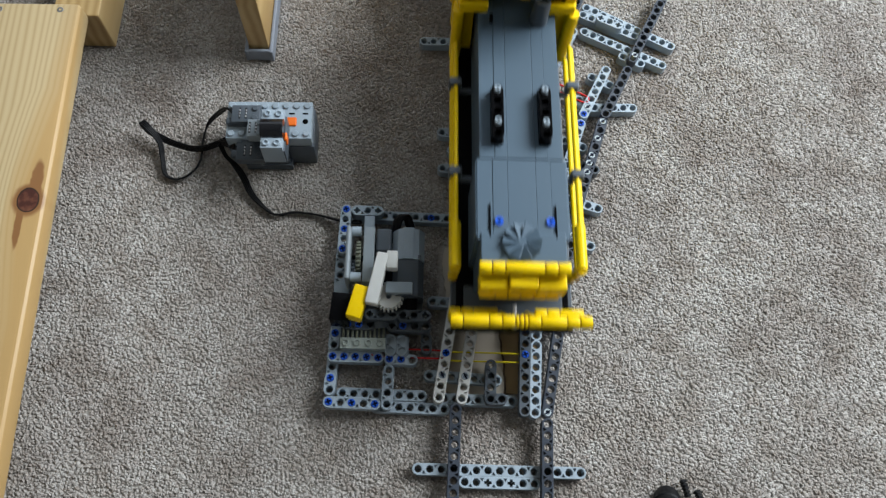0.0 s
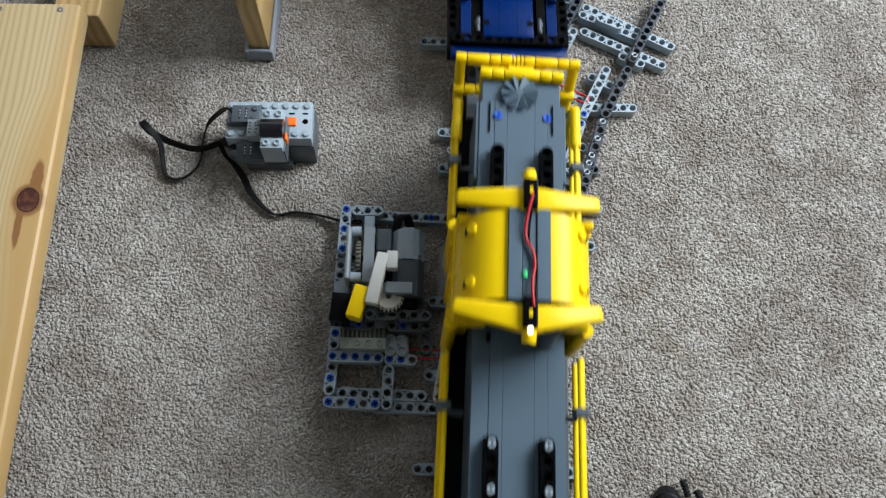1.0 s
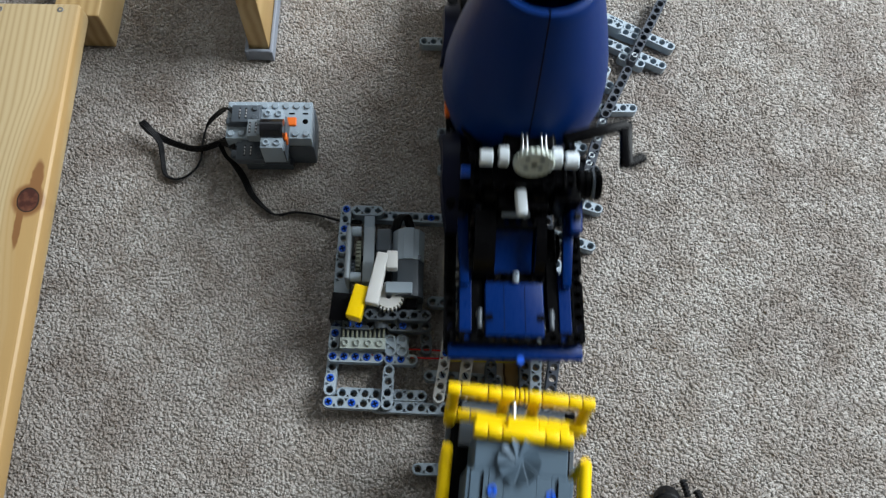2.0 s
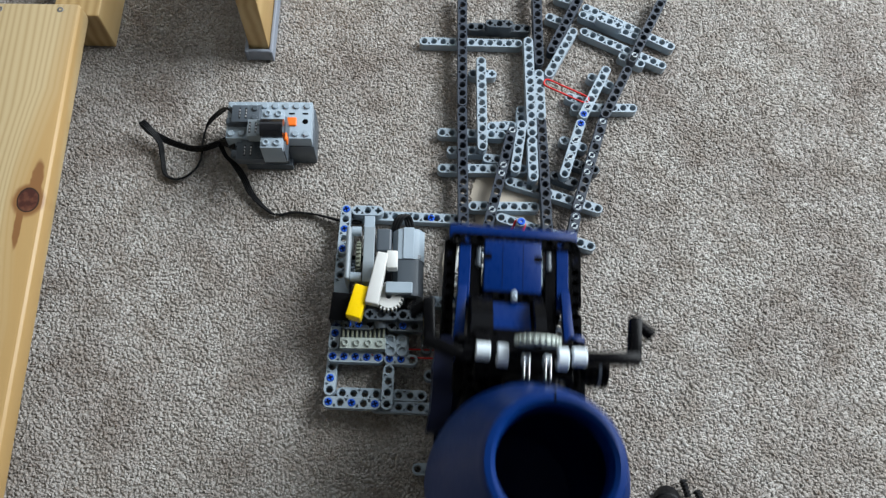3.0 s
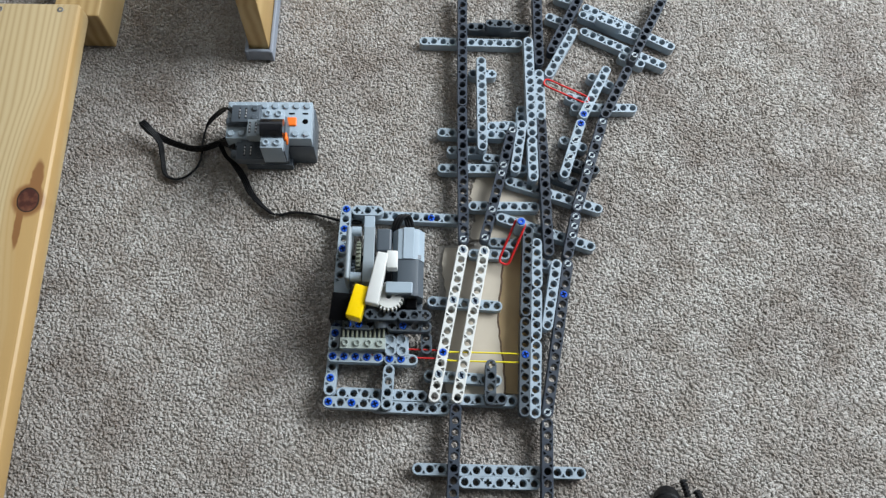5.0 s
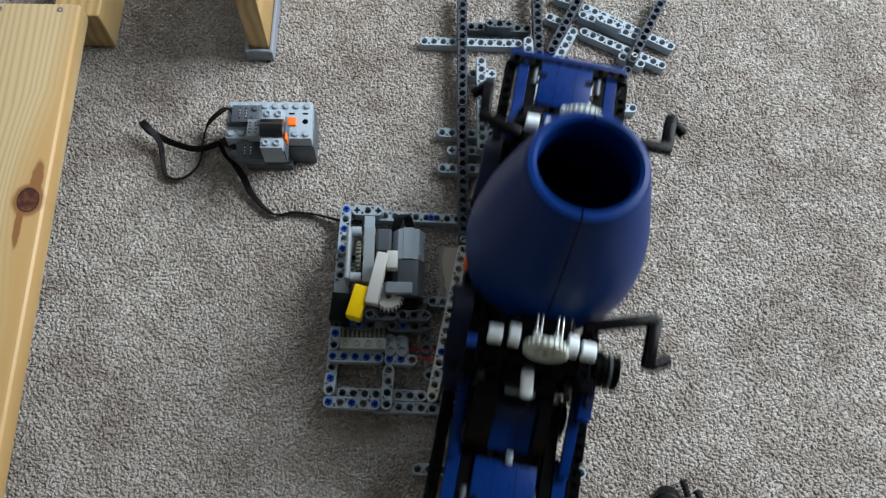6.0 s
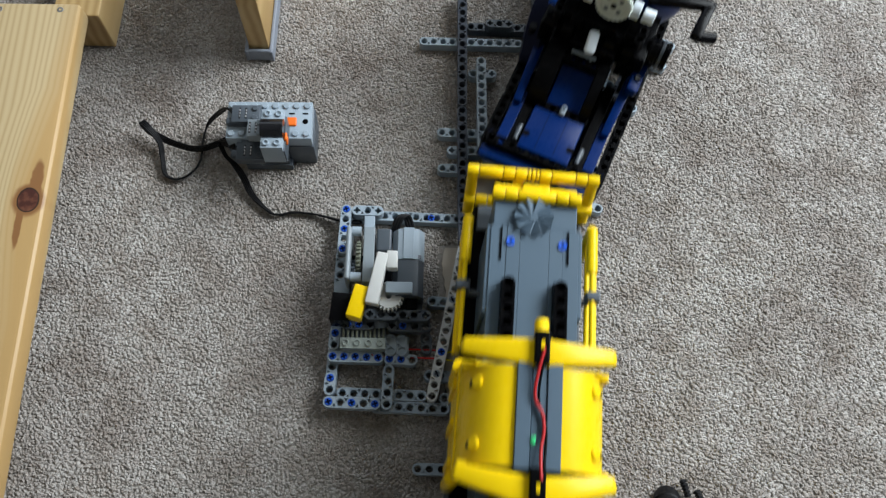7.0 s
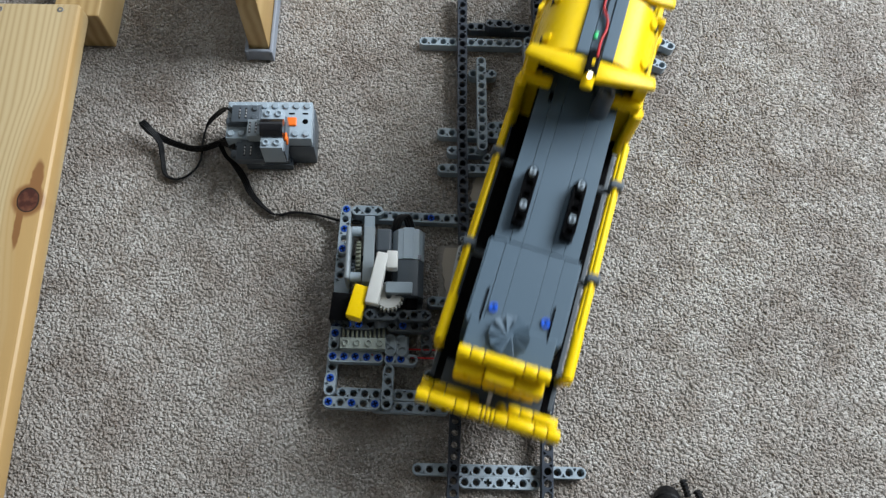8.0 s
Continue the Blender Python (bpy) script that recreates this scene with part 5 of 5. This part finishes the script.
LAMP_ON = glow("lit_lamp", (1.0, 0.93, 0.75), 4)
LAMP_GREEN = glow("green_lamp", (0.05, 0.6, 0.2), 0.3)
GLASS_BLACK = plastic("dark_window_plastic", (0.006, 0.006, 0.007), 0.12, 0.1, 0.4)
NAVY = plastic("navy_plastic", (0.008, 0.010, 0.026), 0.3, 0.12, 0.08)
RED_WIRE = plastic("red_wire", (0.42, 0.012, 0.014), 0.4)
OLD_PALE = plastic("pale_old_grey_plastic", (0.50, 0.55, 0.50), 0.4)
BLUE_DRUM = plastic("blue_drum_plastic", (0.0004, 0.020, 0.118), 0.34, 0.05, 0.12)
loco = build_loco()
wagon = build_wagon()
# ---------------------------------------------------------------- the two routes through the turnout
SOUTH = [(-300, -1000), (-101, -620), (-56, -500), (-29, -430), (-19.0, -363), (-13.2, -290), (-8.4, -195)]
MAIN = SOUTH + [(-5.7, -132), (-3.0, -70), (-0.6, -20), (0, 30), (0, 120), (0, 300), (0, 1000)]
SOUTH_PLAY = [(-295, -1000), (-97, -620), (-51, -500), (-27, -430), (-17.2, -363), (-12.0, -290), (-7.2, -195)]
BRANCH = SOUTH_PLAY + [(-3.6, -130), (4.6, -66), (20.5, 14), (38.5, 80), (63.0, 150), (88.5, 209), (125, 285), (222, 475), (372, 740)]


def dense(knots):
    """Points every few millimetres along a smooth line through the knots, with their running length; 0 lies at y = -132."""
    k = np.array([knots[0]] + list(knots) + [knots[-1]], float)
    pts = []
    for i in range(1, len(k) - 2):
        p0, p1, p2, p3 = k[i - 1], k[i], k[i + 1], k[i + 2]
        d1, d2 = np.hypot(*(p2 - p0)), np.hypot(*(p3 - p1))
        seg = np.hypot(*(p2 - p1))
        m1, m2 = (p2 - p0) / d1 * seg, (p3 - p1) / d2 * seg
        for u in np.arange(0, 1, 0.02):
            pts.append((2 * u**3 - 3 * u**2 + 1) * p1 + (u**3 - 2 * u**2 + u) * m1 + (3 * u**2 - 2 * u**3) * p2 + (u**3 - u**2) * m2)
    pts = np.array(pts)
    run = np.concatenate([[0], np.cumsum(np.hypot(*np.diff(pts, axis=0).T))])
    zero = np.interp(-132, pts[:, 1], run)
    return pts, run - zero


def on_route(route, s):
    return np.array([np.interp(s, route[1], route[0][:, 0]), np.interp(s, route[1], route[0][:, 1])])


def vehicle_place(route, s, base):
    """x, y (mm) and turn in degrees of a vehicle whose two bogies, base apart, stand on the route about s."""
    a, b = on_route(route, s - base / 2), on_route(route, s + base / 2)
    c, d = (a + b) / 2, b - a
    return c[0], c[1], -math.degrees(math.atan2(d[0], d[1]))


ROUTE_MAIN, ROUTE_BRANCH = dense(MAIN), dense(BRANCH)
LOCO_BASE, WAGON_BASE = 230.0, 216.0
# the coupling is drawn out while the wagon is pulled and closed while it is pushed
PULLED, PUSHED = 404.0, 391.0


# ---------------------------------------------------------------- what moves
RUN = [(0.0, 268), (0.5, 155.0), (1.0, 42.5), (1.5, -69), (1.7, -115.5), (2.2, -246), (2.8, -407), (3.0, -459), (3.2, -508), (3.5, -587), (4.0, -690), (4.5, -740),
       (5.0, -662), (5.4, -512), (5.8, -357), (6.0, -298), (6.2, -237), (6.5, -155), (7.0, -46), (7.5, 83), (8.0, 207)]


def run_at(t):
    """Distance of the locomotive's middle along its route, smooth through the knots."""
    k = [RUN[0]] + RUN + [RUN[-1]]
    for i in range(1, len(k) - 2):
        (t0, s0), (t1, s1), (t2, s2), (t3, s3) = k[i - 1:i + 3]
        if t <= t2:
            h = t2 - t1
            m1 = (s2 - s0) / (t2 - t0) if t2 > t0 else 0
            m2 = (s3 - s1) / (t3 - t1)
            if i == 1:
                m1 = (s2 - s1) / h
            if i == len(k) - 3:
                m2 = (s2 - s1) / h
            u = (t - t1) / h
            return (2 * u**3 - 3 * u**2 + 1) * s1 + (u**3 - 2 * u**2 + u) * h * m1 + (3 * u**2 - 2 * u**3) * s2 + (u**3 - u**2) * h * m2
    return RUN[-1][1]


def motions():
    loco_rows, wagon_rows = [], []
    for i in range(81):
        t = i / 10
        route = ROUTE_MAIN if t < 4.5 else ROUTE_BRANCH
        s = run_at(t)
        coupled = PULLED + (PUSHED - PULLED) * min(1.0, max(0.0, (t - 4.2) / 0.6))
        x, y, r = vehicle_place(route, s, LOCO_BASE)
        loco_rows.append((t, at(x - 2.2, y, 0, 0, 0, r)))
        x, y, r = vehicle_place(route, s + coupled, WAGON_BASE)
        wagon_rows.append((t, at(x + 0.5, y, 0, 0, 0, r)))
    walk(loco, loco_rows)
    walk(wagon, wagon_rows)
    for blade, x, y in ((blade_outer, -32.3, -8.6), (blade_inner, -16.2, -9.2)):
        walk(blade, [(t, at(x, y, 8, 0, 0, a)) for t, a in ((0.0, -98.8), (3.0, -98.8), (3.6, -99.2), (4.7, -100.0), (5.6, -101.0), (8.0, -101.2))])


motions()
